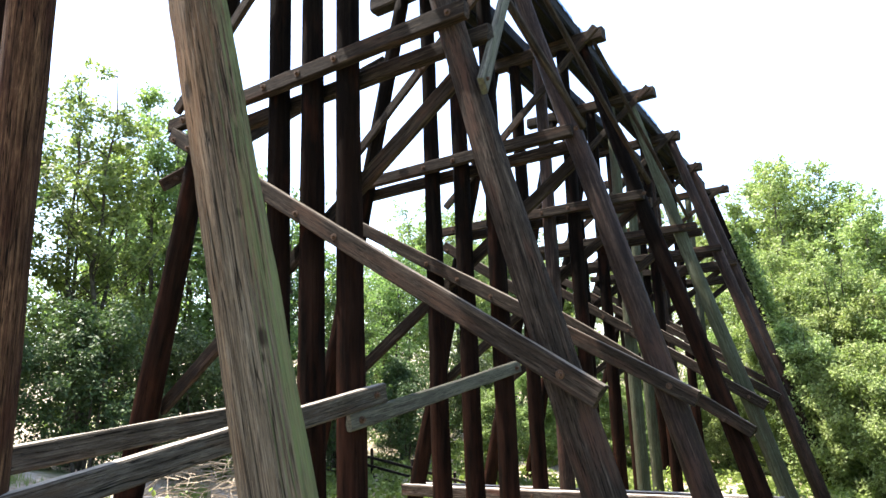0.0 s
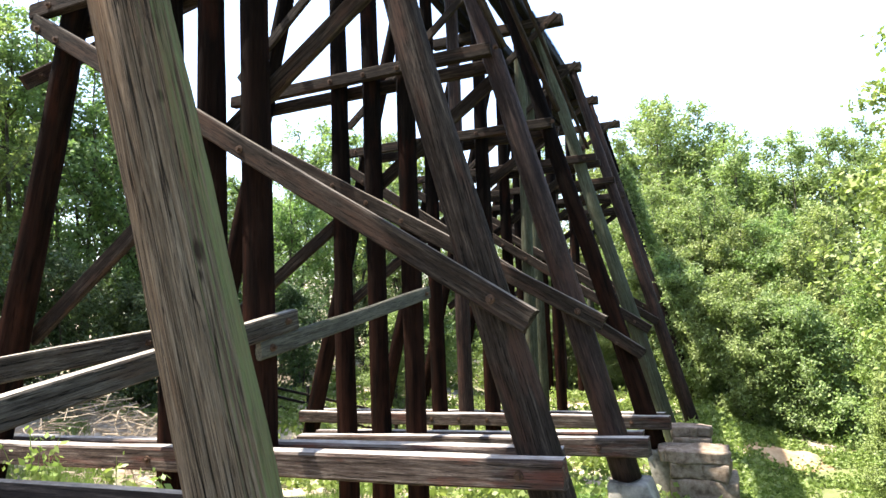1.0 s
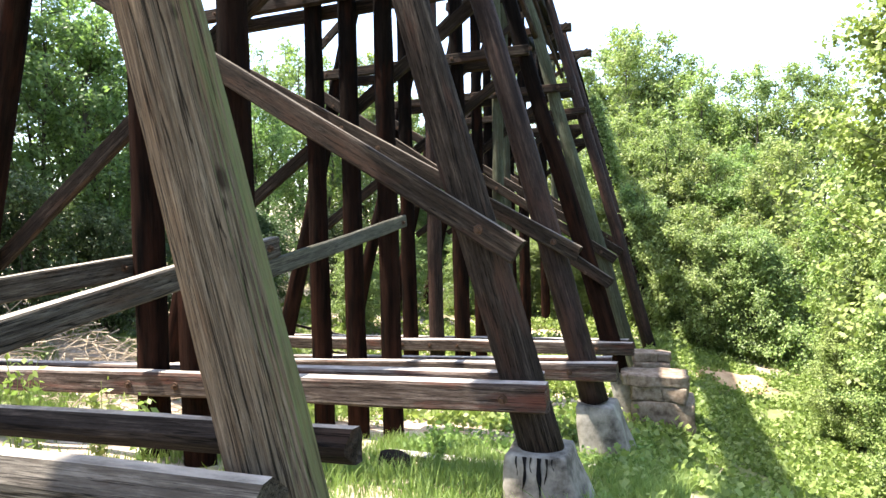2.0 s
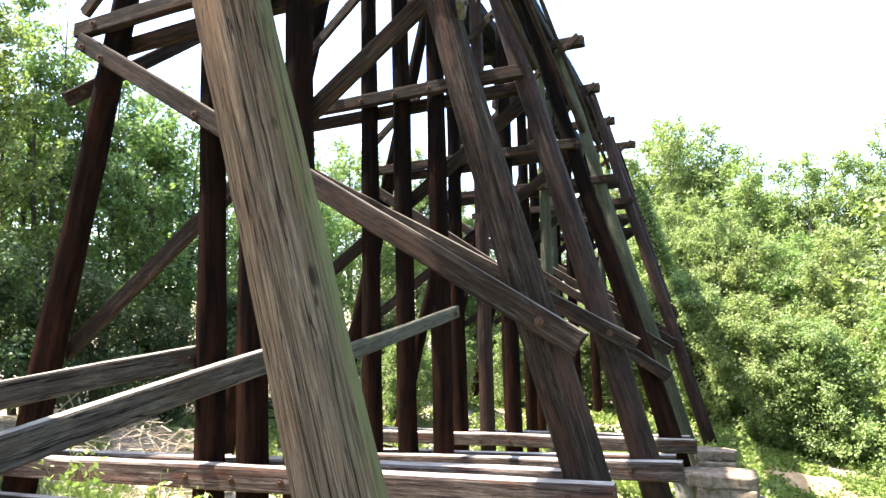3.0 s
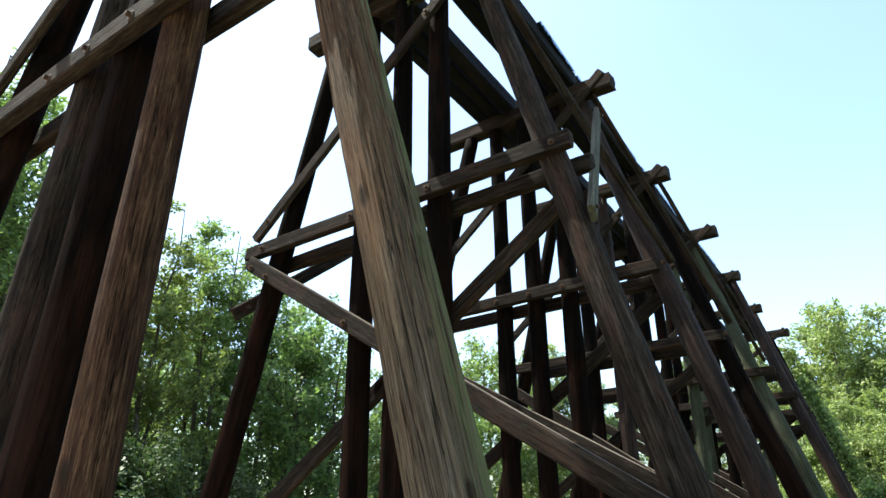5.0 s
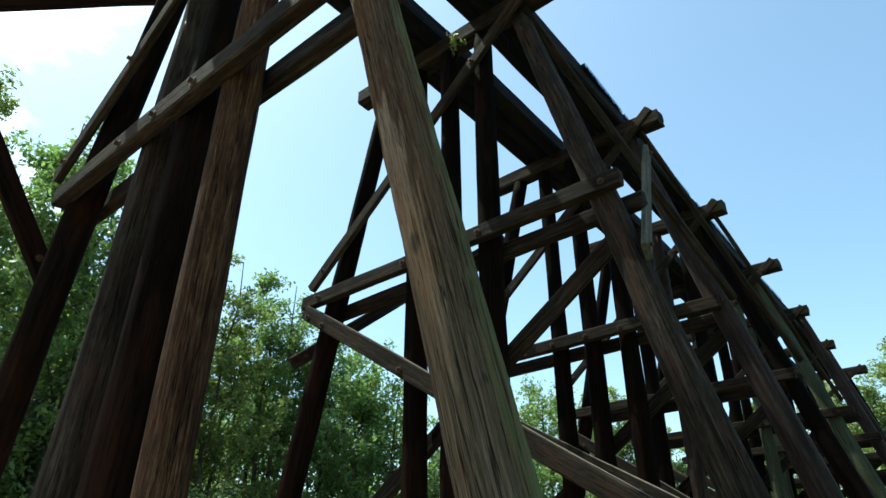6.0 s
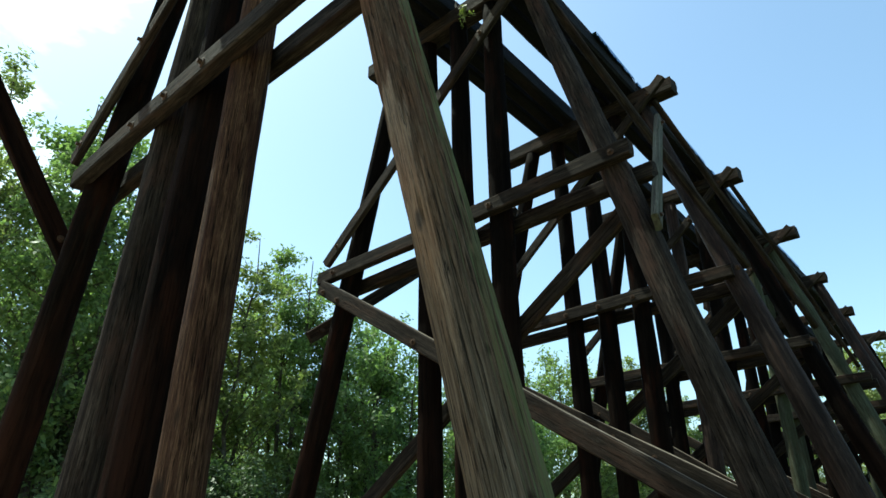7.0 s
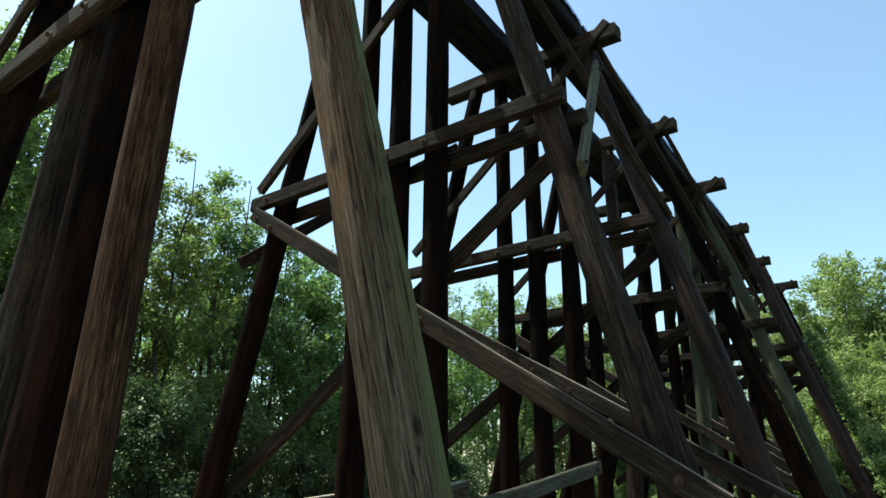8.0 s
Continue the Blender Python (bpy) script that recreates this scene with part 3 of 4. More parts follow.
# ---------------------------------------------------------------- trees
def quads(name, centres, size, rng, material, facing=None, slim=0.55):
    """One mesh of many small leaves, each a folded diamond."""
    n = len(centres)
    d = rng.normal(size=(n, 3))
    d[:, 2] -= 0.35
    d /= np.linalg.norm(d, axis=1)[:, None]
    e = rng.normal(size=(n, 3))
    if facing is not None:
        d -= 0.75 * (d * facing).sum(1)[:, None] * facing
        d /= np.linalg.norm(d, axis=1)[:, None]
        up = facing + rng.normal(size=(n, 3)) * 0.45 + np.array((0, 0, 0.35))
        e = np.cross(up, d)
    e -= (e * d).sum(1)[:, None] * d
    e /= np.linalg.norm(e, axis=1)[:, None]
    s = size * rng.uniform(0.6, 1.35, (n, 1))
    tip, side = d * s, e * s * slim * 0.5
    v = np.stack([centres, centres + tip * 0.45 + side, centres + tip, centres + tip * 0.45 - side], 1).reshape(-1, 3)
    data = bpy.data.meshes.new(name)
    data.vertices.add(4 * n)
    data.vertices.foreach_set("co", v.ravel())
    data.loops.add(4 * n)
    data.loops.foreach_set("vertex_index", np.arange(4 * n))
    data.polygons.add(n)
    data.polygons.foreach_set("loop_start", np.arange(n) * 4)
    data.polygons.foreach_set("loop_total", np.full(n, 4))
    data.update(calc_edges=True)
    data.materials.append(material)
    return data


def limb(bm, pts, r0, r1, sides=6):
    grid = []
    for i, p in enumerate(pts):
        t = (pts[min(i + 1, len(pts) - 1)] - pts[max(i - 1, 0)]).normalized()
        x = t.cross(Vector((0.3, 1, 0.1))).normalized()
        y = t.cross(x)
        r = r0 + (r1 - r0) * i / (len(pts) - 1)
        grid.append([bm.verts.new(p + (x * math.cos(a) + y * math.sin(a)) * r) for a in (2 * math.pi * k / sides for k in range(sides))])
    for a, b in zip(grid, grid[1:]):
        for k in range(sides):
            bm.faces.new((a[k], a[(k + 1) % sides], b[(k + 1) % sides], b[k]))


def make_tree(seed, height, spread, stems, leaves, size, material, low=0.15, droop=0.0, tuft=0.07, twigs=64, rise=1.0, slim=0.5):
    """Leaning stems, rising limbs, fine twigs, and leaves strung along the twigs."""
    rng, nr = random.Random(seed), np.random.default_rng(seed)
    tree = thing("tree", (0, 0, 0))
    bm = bmesh.new()
    sprays = []
    for s in range(stems):
        a = 6.28 * (s + rng.uniform(-0.3, 0.3)) / stems
        lean = rng.uniform(0.1, 0.42) * spread * (1 if stems > 1 else 0.3)
        tip_z = height * (0.9 if s == 0 else rng.uniform(0.68, 0.9))
        top = Vector((math.cos(a) * lean, math.sin(a) * lean, tip_z))
        start = Vector((math.cos(a) * 0.2 * (stems > 1), math.sin(a) * 0.2 * (stems > 1), -0.4))
        pts = []
        for j in range(9):
            f = j / 8
            w = 0.06 * height * f * (1 - f)
            pts.append(start.lerp(top, f) + Vector((w * rng.uniform(-1, 1), w * rng.uniform(-1, 1), 0)))
        limb(bm, pts, 0.007 * height + 0.02, 0.010, 8)
        for b in range(int(twigs / stems) + 8):
            f = low + (1 - low) * rng.random() ** 0.8
            j = min(7, int(f * 8))
            p = pts[j].lerp(pts[j + 1], f * 8 - j)
            a2 = rng.uniform(0, 6.28)
            reach = spread * (0.3 + 0.7 * math.sin(min(1, 0.22 + f * 0.8) * math.pi) ** 0.8) * rng.uniform(0.3, 0.95) * (1.05 - 0.6 * f)
            up = reach * rng.uniform(0.35, 1.15) * rise
            q = p + Vector((math.cos(a2) * reach, math.sin(a2) * reach, up))
            mid = p.lerp(q, 0.5) - Vector((0, 0, 0.10 * reach))
            limb(bm, [p, mid, q], 0.0018 * height, 0.004, 4)
            way = (q - p).normalized()
            for _ in range(7):
                c = rng.uniform(0.3, 1.0)
                at = p.lerp(mid, c * 2) if c < 0.5 else mid.lerp(q, c * 2 - 1)
                d = way * 0.6 + Vector((rng.gauss(0, 0.55), rng.gauss(0, 0.55), rng.gauss(0.35, 0.4) - droop))
                length = spread * rng.uniform(0.10, 0.30) * (1.1 - 0.4 * f)
                sprays.append((*at, *(d.normalized() * length)))
    part("trunk", bm, BARK, tree)
    sprays = np.array(sprays)
    run = np.linalg.norm(sprays[:, 3:], axis=1)
    pick = nr.choice(len(sprays), leaves, p=run / run.sum())
    u = nr.uniform(0.0, 1.05, (leaves, 1))
    centres = sprays[pick, :3] + sprays[pick, 3:] * u + nr.normal(size=(leaves, 3)) * tuft * (1.25 - 0.7 * u)
    centres[:, 2] -= 0.12 * u[:, 0] ** 2 * run[pick]
    facing = nr.normal(size=(leaves, 3)) * 0.6 + np.array((0, 0, 0.7))
    flat = centres[:, :2] / spread
    facing[:, :2] += flat * 0.8
    facing /= np.linalg.norm(facing, axis=1)[:, None]
    data = quads("crown", centres, size, nr, material, facing, slim)
    mesh_object("crown", data, material, tree)
    return tree


PARK = []


def plant(proto, x, y, turn, scale, label, group):
    m = Matrix.Translation((x, y, ground_z(x, y))) @ Matrix.Rotation(turn, 4, "Z")
    if proto not in PARK:
        PARK.append(proto)
        ob = proto
        ob.matrix_basis = m @ Matrix.Diagonal((scale, scale, scale, 1))
    else:
        ob = copy_thing(proto, m)
        ob.scale = (scale, scale, scale)
    return tagged(ob, label, "tree", group)


tall = make_tree(11, 10.5, 2.9, 4, 26000, 0.12, LEAF, 0.12, tuft=0.08, twigs=90)
slim = make_tree(12, 11.0, 2.4, 5, 20000, 0.115, LEAF, 0.15, tuft=0.08, twigs=80, rise=1.3)
broad = make_tree(13, 8.5, 3.4, 6, 30000, 0.12, LEAF, 0.02, tuft=0.09, twigs=110)
airy = make_tree(16, 9.0, 2.7, 6, 32000, 0.13, LEAF_PALE, 0.0, tuft=0.10, twigs=120, rise=1.3)
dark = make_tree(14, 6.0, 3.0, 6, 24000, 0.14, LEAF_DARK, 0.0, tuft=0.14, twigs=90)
thicket = make_tree(17, 7.0, 2.7, 9, 38000, 0.145, LEAF_PALE, 0.0, 0.1, tuft=0.15, twigs=150, rise=0.9)
bush = make_tree(15, 7.5, 2.8, 8, 130000, 0.082, LEAF_BUSH, 0.0, 0.15, tuft=0.11, twigs=200, rise=0.6, slim=0.75)


def polar(az, dist):
    a = radians(az)
    return 0.6 + math.sin(a) * dist, -0.6 + math.cos(a) * dist


LEFT_TREES = [(-72, 15, tall, 1.2), (-97, 18, tall, 0.85), (-89, 16, tall, 0.95), (-81, 17, slim, 1.12), (-74, 19, broad, 1.2), (-67, 20, slim, 1.08), (-61, 19, tall, 1.13), (-56, 21, slim, 1.24),
              (-51, 22, broad, 1.3), (-46, 23, broad, 1.32), (-41, 25, tall, 0.9), (-36, 28, broad, 1.1), (-31, 32, broad, 1.5), (-26, 36, airy, 1.45), (-21, 42, airy, 1.25),
              (-16, 46, airy, 1.3), (-74, 25, tall, 1.3), (-69, 27, tall, 1.1), (-59, 29, broad, 1.3), (-48, 32, tall, 1.05), (-38, 36, broad, 1.2), (-29, 42, tall, 1.1)]
UNDER = [(-84, 13, 0.7), (-75, 15, 0.75), (-67, 15.5, 0.65), (-60, 16, 0.7), (-53, 17.5, 0.7), (-47, 19, 0.65), (-41, 21, 0.7), (-35, 24, 0.7), (-29, 27, 0.7)]
RIGHT_TREES = [(-14, 60, tall, 1.8), (-9, 58, airy, 2.05), (-5, 54, airy, 2.2), (-2.0, 50, airy, 2.1), (1.0, 49, airy, 1.9), (3.6, 46, airy, 1.75), (6.5, 44, airy, 1.65), (10, 42, airy, 1.5),
               (-6, 42, airy, 1.25), (-3, 38, airy, 1.25), (-0.5, 36, airy, 1.15), (1.8, 35, airy, 1.05), (4.5, 34, airy, 1.05), (7.5, 32, airy, 1.05),
               (14.5, 24, bush, 1.15), (16.5, 21.5, bush, 1.0), (22.3, 19, bush, 1.85),
               (18.0, 15.5, bush, 0.72), (13.2, 19.5, bush, 0.55)]
THICKET = [(-4.2, 33, 1.05), (-2.0, 31.5, 0.95), (0.2, 30.5, 0.9), (2.2, 29.5, 0.8), (4.2, 30, 0.85), (6.4, 29, 0.85), (8.8, 30, 0.8), (-1.0, 36, 1.1), (3.0, 34, 1.0), (-3.4, 37.5, 1.25),
           (-20, 42, 1.0), (-14.5, 42, 1.0), (-9.5, 42, 1.0),
           (-17.5, 33.5, 0.62), (-14.5, 33, 0.58), (-11.5, 33.5, 0.62), (-8.5, 33, 0.6), (-27, 27, 0.6), (-23.5, 31, 0.65)]
tr = random.Random(5)
for az, dist, proto, sc in LEFT_TREES:
    plant(proto, *polar(az, dist * 1.15), tr.uniform(0, 6.28), sc * 1.13, "slender green tree with airy foliage and thin stems", "trees behind the bridge")
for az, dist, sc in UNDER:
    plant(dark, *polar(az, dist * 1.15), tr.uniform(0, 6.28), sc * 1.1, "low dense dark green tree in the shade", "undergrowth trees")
for az, dist, sc in THICKET:
    plant(thicket, *polar(az, dist), tr.uniform(0, 6.28), sc, "dense leafy green thicket reaching down to the ground", "thickets beside the bridge")
for az, dist, proto, sc in RIGHT_TREES:
    plant(proto, *polar(az, dist), tr.uniform(0, 6.28), sc, "leafy light green tree in full sun", "sunlit trees beside the bridge")

# ---------------------------------------------------------------- footings and stone
def block(w, d, h, seed, taper=0.0, lean=0.0, rough=0.03):
    """A rough-hewn block standing on z = 0."""
    rng = random.Random(seed)
    off = Vector((rng.uniform(0, 50), rng.uniform(0, 50), 0))
    bm = bmesh.new()
    bmesh.ops.create_cube(bm, size=1.0)
    bmesh.ops.bevel(bm, geom=bm.edges[:], offset=0.025, segments=1, affect="EDGES")
    bmesh.ops.subdivide_edges(bm, edges=[e for e in bm.edges if e.calc_length() > 0.4], cuts=6, use_grid_fill=True)
    for v in bm.verts:
        f = v.co.z + 0.5
        k = 1 + taper * (1 - f)
        v.co = Vector((v.co.x * w * k + lean * (1 - f) * h, v.co.y * d * k, f * h))
        v.co += rough * noise.noise_vector(v.co * 2.2 + off) + 0.35 * rough * noise.noise_vector(v.co * 9 + off)
    return bm


footing = thing("concrete_footing", (-0.72, 6.65, -1.7), "tapered grey concrete footing with dark tar drips", "footing", "footings of the raking posts")
part("block", block(0.66, 0.62, 1.07, 1, 0.6, 0.16), CONCRETE, footing, m=Matrix.Translation((-0.80, 6.65, -1.74)))
footing = thing("concrete_footing", (-0.5, 11.3, -2.4), "tall tapered concrete footing, streaked grey and white", "footing", "footings of the raking posts")
part("block", block(0.66, 0.7, 1.3, 2, 0.5, 0.22), CONCRETE, footing, m=Matrix.Translation((-0.70, 11.3, -2.7)))
footing = thing("concrete_footing", (-0.3, 16.0, -3.2), "leaning tapered concrete footing", "footing", "footings of the raking posts")
part("block", block(0.6, 0.7, 1.35, 3, 0.3, 0.30), CONCRETE, footing, m=Matrix.Translation((-0.62, 16.0, -3.25)))

pier = thing("stone_pier", (0.4, 15.5, -3.2), "low dry-stacked pier of pale rough stone blocks", "stone pier")
for n, (x, y, z, w, d, h) in enumerate(((0.35, 15.6, -3.3, 1.4, 1.1, 0.94), (0.0, 15.45, -2.36, 0.74, 0.8, 0.33), (0.62, 15.45, -2.37, 0.56, 0.8, 0.34), (0.24, 15.5, -2.03, 1.32, 0.9, 0.28),
                                        (-0.42, 15.5, -2.04, 0.3, 0.7, 0.26), (0.1, 17.6, -3.3, 1.2, 1.0, 1.1), (0.05, 17.5, -2.2, 0.9, 0.8, 0.3), (-0.15, 17.5, -1.9, 0.6, 0.7, 0.24), (0.3, 17.6, -1.9, 0.4, 0.6, 0.2))):
    part("stone", block(w, d, h, 20 + n, rough=0.05), STONE, pier, m=Matrix.Translation((x, y, z)) @ Matrix.Rotation(0.1 * math.sin(n * 2.1), 4, "Z"))

# ---------------------------------------------------------------- low growth
def scatter(name, count, area, seed, size, material, rise, label, category, slim=0.5, keep=None):
    nr = np.random.default_rng(seed)
    pts = []
    while len(pts) < count:
        x, y = nr.uniform(area[0], area[1]), nr.uniform(area[2], area[3])
        if noise.noise(Vector((x * 0.7, y * 0.7, seed))) + nr.uniform(-0.2, 0.2) < (keep if keep is not None else -0.1):
            continue
        z = ground_z(x, y)
        for _ in range(6):
            pts.append((x + nr.normal() * 0.09, y + nr.normal() * 0.09, z + abs(nr.normal()) * rise))
    ob = mesh_object(name, quads(name, np.array(pts[:count]), size, nr, material, slim=slim), material)
    return tagged(ob, label, category, kind="stuff")


def blades(name, count, area, seed, tall_, material, label, keep=-0.05):
    """Grass: narrow upright blades, each a bent strip."""
    nr = np.random.default_rng(seed)
    verts, faces = [], []
    while len(faces) < count * 2:
        x, y = nr.uniform(area[0], area[1]), nr.uniform(area[2], area[3])
        if noise.noise(Vector((x * 0.8, y * 0.8, seed))) + nr.uniform(-0.2, 0.2) < keep:
            continue
        z = ground_z(x, y) - 0.01
        a, h = nr.uniform(0, 6.28), tall_ * nr.uniform(0.4, 1.2)
        c, s = math.cos(a), math.sin(a)
        bx, by = nr.normal() * 0.35 * h, nr.normal() * 0.35 * h
        w = 0.007
        b = len(verts)
        verts += [(x - c * w, y - s * w, z), (x + c * w, y + s * w, z), (x + c * w * 0.8 + bx * 0.4, y + s * w * 0.8 + by * 0.4, z + h * 0.6),
                  (x - c * w * 0.8 + bx * 0.4, y - s * w * 0.8 + by * 0.4, z + h * 0.6), (x + bx, y + by, z + h)]
        faces += [(b, b + 1, b + 2, b + 3), (b + 3, b + 2, b + 4)]
    data = bpy.data.meshes.new(name)
    data.from_pydata(verts, [], faces)
    return tagged(mesh_object(name, data, material), label, "grass", kind="stuff")


scatter("ground_herbs", 60000, (-16, 1.0, 12.5, 40.0), 12, 0.17, GRASS, 0.16, "leafy green undergrowth beneath the far bents", "herbs", 0.7, -0.15)
blades("grass", 16000, (-4.5, 0.8, 3.5, 10.5), 3, 0.28, GRASS, "bright green grass between the bents")
blades("grass", 14000, (-14, -4.5, 3.5, 14), 4, 0.22, GRASS, "patchy green grass on pale sandy soil", 0.28)
scatter("ground_herbs", 90000, (-0.3, 9.0, 7.0, 30.0), 8, 0.12, GRASS, 0.10, "low leafy green herbs covering the slope", "herbs", 0.8, -0.25)
scatter("ground_herbs", 12000, (-3.5, 0.2, 9.0, 16.0), 9, 0.09, GRASS, 0.10, "low leafy green herbs around the footings", "herbs", 0.8, 0.05)


def brush_pile():
    rng = random.Random(31)
    bm = bmesh.new()
    for _ in range(520):
        r, a = 2.6 * rng.random() ** 0.6, rng.uniform(0, 6.28)
        x, y = -11.6 + r * math.cos(a) * 1.25, 10.4 + r * math.sin(a)
        h = 1.15 * max(0, 1 - (r / 2.7) ** 2) * rng.random()
        p = Vector((x, y, ground_z(x, y) + h + 0.02))
        d = Vector((rng.gauss(0, 1), rng.gauss(0, 1), rng.gauss(0, 0.28))).normalized() * rng.uniform(0.4, 1.3)
        k = Vector((rng.gauss(0, 0.08), rng.gauss(0, 0.08), 0.05))
        limb(bm, [p - d * 0.5, p + k, p + d * 0.5 - k], rng.uniform(0.008, 0.022), 0.004, 4)
    data = bpy.data.meshes.new("brush_pile")
    bm.to_mesh(data)
    bm.free()
    tagged(mesh_object("brush_pile", data, TWIG), "heap of dry pale twigs and branches on the ground", "brush pile", kind="stuff")


brush_pile()


def weed(x, y, height, seed):
    nr, rng = np.random.default_rng(seed), random.Random(seed)
    z = ground_z(x, y)
    plant_ = thing("weed", (x, y, z), "leafy bright green weed growing on the sandy ground", "weed", "weeds beside the sills")
    centres = []
    for _ in range(6):
        a, lean = rng.uniform(0, 6.28), rng.uniform(0.05, 0.3) * height
        p = [Vector((x, y, z - 0.05)), Vector((x + math.cos(a) * lean * 0.4, y + math.sin(a) * lean * 0.4, z + height * 0.5)),
             Vector((x + math.cos(a) * lean, y + math.sin(a) * lean, z + height * rng.uniform(0.7, 1.05)))]
        bm = bmesh.new()
        limb(bm, p, 0.008, 0.003, 4)
        part("stem", bm, GRASS, plant_)
        for f in np.linspace(0.2, 1, 22):
            q = p[0].lerp(p[1], f * 2) if f < 0.5 else p[1].lerp(p[2], f * 2 - 1)
            centres.append(np.array(q) + nr.normal(size=3) * 0.035)
    mesh_object("leaves", quads("leaves", np.array(centres), 0.11, nr, GRASS), GRASS, plant_)


for n, (x, y, h) in enumerate(((-5.65, 5.2, 1.2), (-6.7, 5.2, 1.05), (-5.15, 5.25, 0.98), (-7.05, 5.2, 1.3), (-2.6, 8.2, 0.7), (-1.0, 8.6, 0.6))):
    weed(x, y, h, 60 + n)


# ---------------------------------------------------------------- earth bank, fence, hanging plants
def earth_bank():
    bm = bmesh.new()
    bmesh.ops.create_grid(bm, x_segments=26, y_segments=16, size=0.5)
    for v in bm.verts:
        r = min(1.0, 2 * math.hypot(v.co.x, v.co.y))
        x, y = 2.7 + v.co.x * 3.4, 24.5 + v.co.y * 3.4
        h = 0.62 * (1 - r * r) + 0.22 * noise.noise(Vector((x * 1.6, y * 1.6, 9)))
        v.co = (x, y, ground_z(x, y) - 0.25 + h)
    ob = part("earth_bank", bm, OCHRE, None)
    tagged(ob, "bare ochre earth bank in the sun", "earth bank")


OCHRE = plain("ochre_earth", [(0.3, (0.28, 0.17, 0.09)), (0.5, (0.45, 0.31, 0.18)), (0.75, (0.60, 0.46, 0.30))], 1.5, 0.6)
earth_bank()


def fence(x0, y0, x1, y1, posts):
    base = thing("fence", (x0, y0, ground_z(x0, y0)), "dark weathered wooden rail fence among the trees", "fence")
    for k in range(posts):
        f = k / (posts - 1)
        x, y = x0 + (x1 - x0) * f, y0 + (y1 - y0) * f
        z = ground_z(x, y)
        beam("post", (x, y, z - 0.3), (x, y, z + 1.05), 0.1, 0.1, BEAM, base, 5200 + k, up=(0, 1, 0))
    for h in (0.35, 0.68, 0.98):
        beam("rail", (x0, y0 - 0.09, ground_z(x0, y0) + h), (x1, y1 - 0.09, ground_z(x1, y1) + h), 0.06, 0.1, BEAM, base, 5230 + int(h * 100))


fence(-15.5, 18.0, -9.5, 19.6, 5)


def hanging_plant(x, y, z, seed):
    nr, rng = np.random.default_rng(seed), random.Random(seed)
    base = thing("hanging_plant", (x, y, z), "small tuft of green weed hanging from a bent cap", "plant")
    bm = bmesh.new()
    centres = []
    for _ in range(7):
        p = [Vector((x, y, z)), Vector((x + rng.gauss(0, 0.06), y + rng.gauss(0, 0.06), z - 0.1)), Vector((x + rng.gauss(0, 0.1), y + rng.gauss(0, 0.08), z - rng.uniform(0.25, 0.5)))]
        limb(bm, p, 0.006, 0.003, 4)
        for f in np.linspace(0.1, 1, 9):
            centres.append(np.array(p[0].lerp(p[2], f)) + nr.normal(size=3) * 0.03)
    part("stem", bm, GRASS, base)
    mesh_object("leaves", quads("leaves", np.array(centres), 0.07, nr, GRASS), GRASS, base)


hanging_plant(-5.2, 6.44, 11.18, 71)


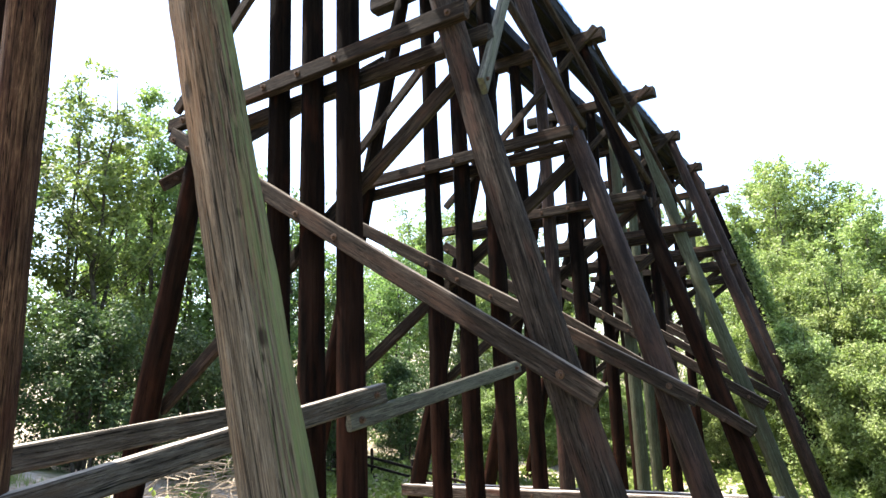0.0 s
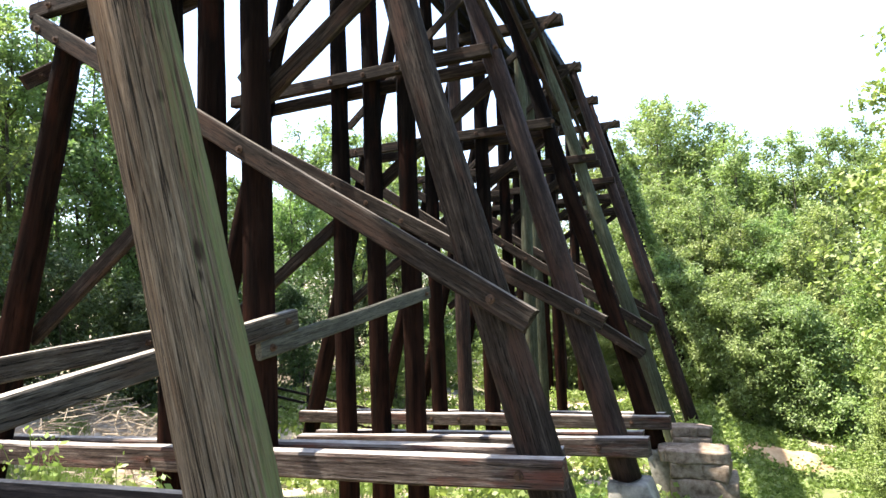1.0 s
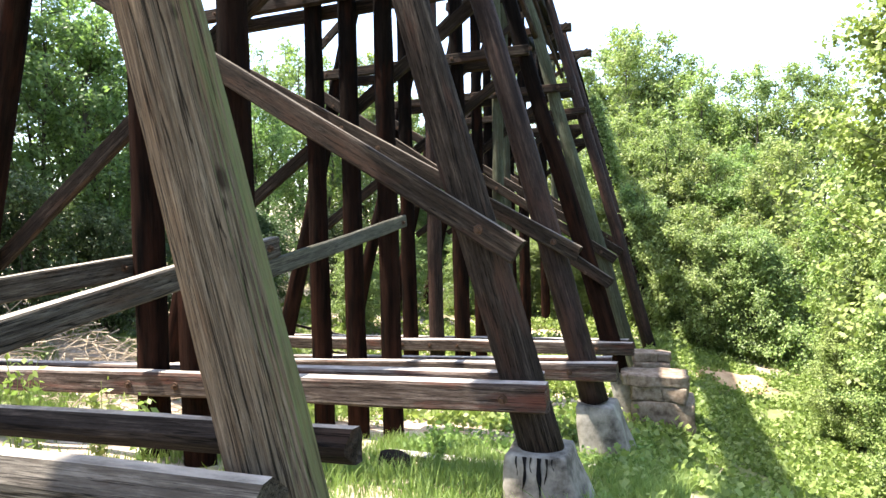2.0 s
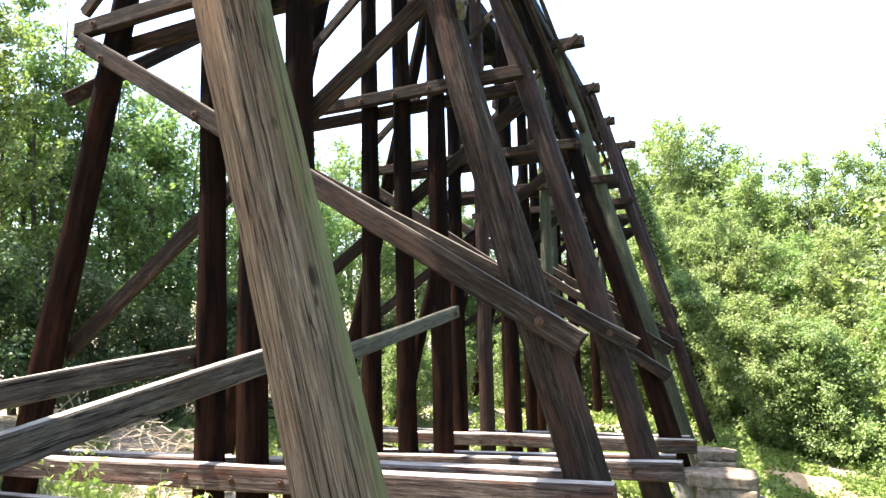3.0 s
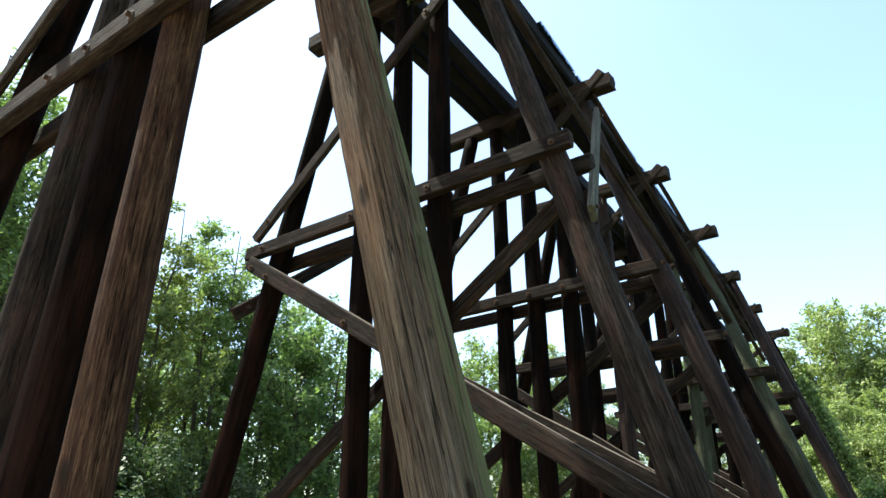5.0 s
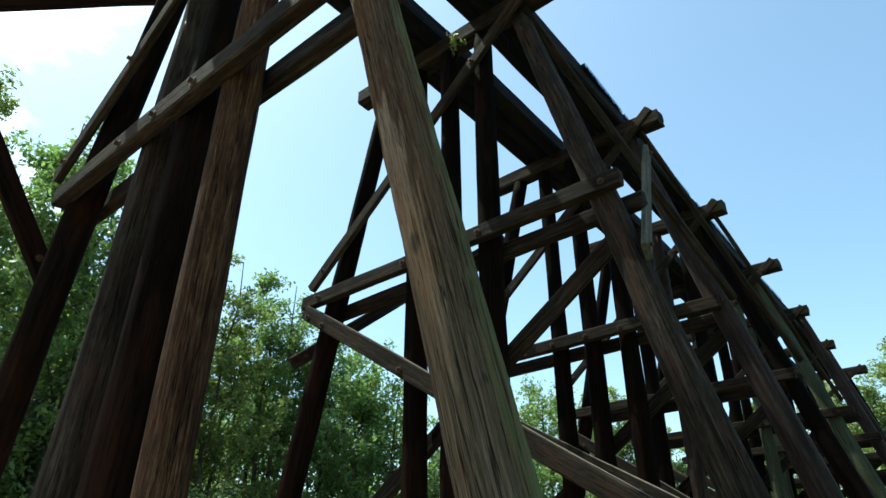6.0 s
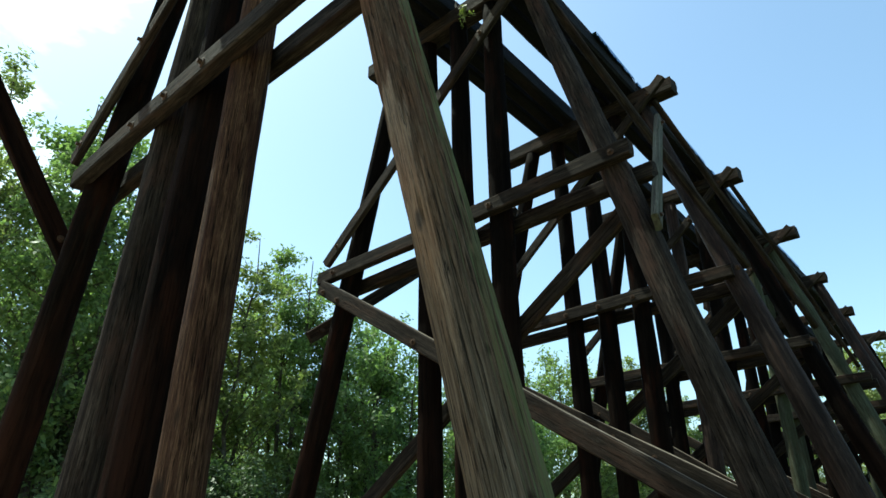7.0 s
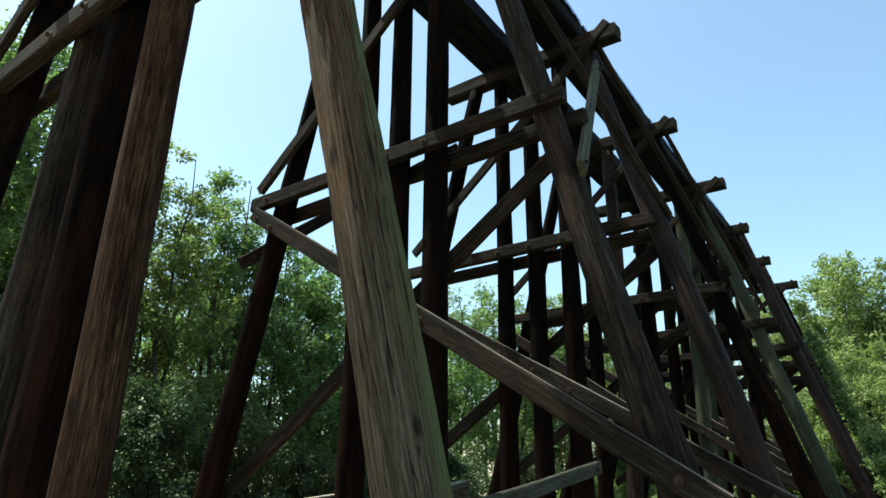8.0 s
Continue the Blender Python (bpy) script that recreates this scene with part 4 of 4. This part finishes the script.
def creeper(p0, p1, seed, reach=0.5):
    """A leafy climber grown up a raking post."""
    nr, rng = np.random.default_rng(seed), random.Random(seed)
    p0, p1 = Vector(p0), Vector(p1)
    base = thing("creeper", p0, "dense green creeper grown over a raking post", "creeper", "creepers on the far bents")
    bm = bmesh.new()
    for _ in range(5):
        pts = [p0.lerp(p1, f) + Vector((rng.gauss(0, 0.16), rng.gauss(-0.1, 0.16), 0)) for f in np.linspace(0, rng.uniform(0.7, 1.0), 9)]
        limb(bm, pts, 0.02, 0.006, 5)
    part("stem", bm, BARK, base)
    f = nr.uniform(0, 1, (9000, 1)) ** 1.2
    axis = np.array(p0) + (np.array(p1) - np.array(p0)) * f
    centres = axis + nr.normal(size=(9000, 3)) * reach * (0.75 - 0.5 * f) + np.array((0.15, -0.1, 0))
    facing = nr.normal(size=(9000, 3)) * 0.5 + np.array((0.5, -0.3, 0.5))
    facing /= np.linalg.norm(facing, axis=1)[:, None]
    mesh_object("leaves", quads("leaves", centres, 0.15, nr, LEAF, facing, 0.7), LEAF, base)


creeper((-0.6, 34.7, -2.2), (-3.4, 34.7, 8.3), 81)
creeper((0.2, 31.5, -2.5), (-1.6, 31.0, 3.2), 82, 0.6)


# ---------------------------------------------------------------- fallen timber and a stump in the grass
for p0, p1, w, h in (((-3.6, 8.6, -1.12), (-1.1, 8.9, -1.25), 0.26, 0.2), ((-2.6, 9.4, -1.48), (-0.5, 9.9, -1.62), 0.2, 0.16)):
    q = tagged(beam("fallen_timber", p0, p1, w, h, SILL, None, int(p0[1] * 100)), "pale old timber lying in the grass, sunlight painted on its top", "timber", "fallen timbers")
    q.location.z = (ground_z(p0[0], p0[1]) + ground_z(p1[0], p1[1])) / 2 + h * 0.35
stump = log("stump", (-2.95, 7.35, ground_z(-2.95, 7.35) - 0.1), (-2.9, 7.38, ground_z(-2.95, 7.35) + 0.24), 0.24, 0.2, BROWN, None, 901, sides=20, step=0.08)
tagged(stump, "short dark sawn-off stump in the grass", "stump")

drips = random.Random(9)
for x, w0, h in ((-0.99, 0.020, 0.20), (-0.90, 0.045, 0.36), (-0.83, 0.018, 0.16), (-0.74, 0.060, 0.44), (-0.66, 0.025, 0.27), (-0.60, 0.015, 0.12)):
    bm = bmesh.new()
    bmesh.ops.create_grid(bm, x_segments=2, y_segments=8, size=0.5)
    for v in bm.verts:
        f = v.co.y + 0.5
        w = w0 * (0.35 + 0.65 * f + 0.25 * math.sin(f * 9 + x * 30)) * (1.0 if f > 0.08 else 0.4)
        v.co = Vector((x + v.co.x * w + 0.02 * math.sin(f * 4 + x * 50) * (1 - f), 6.65 - 0.318 - (1 - f) * h * 0.19 - 0.008, -0.685 - (1 - f) * h))
    part("tar_drip", bm, DECK, bpy.data.objects["block"], "black tar drip")
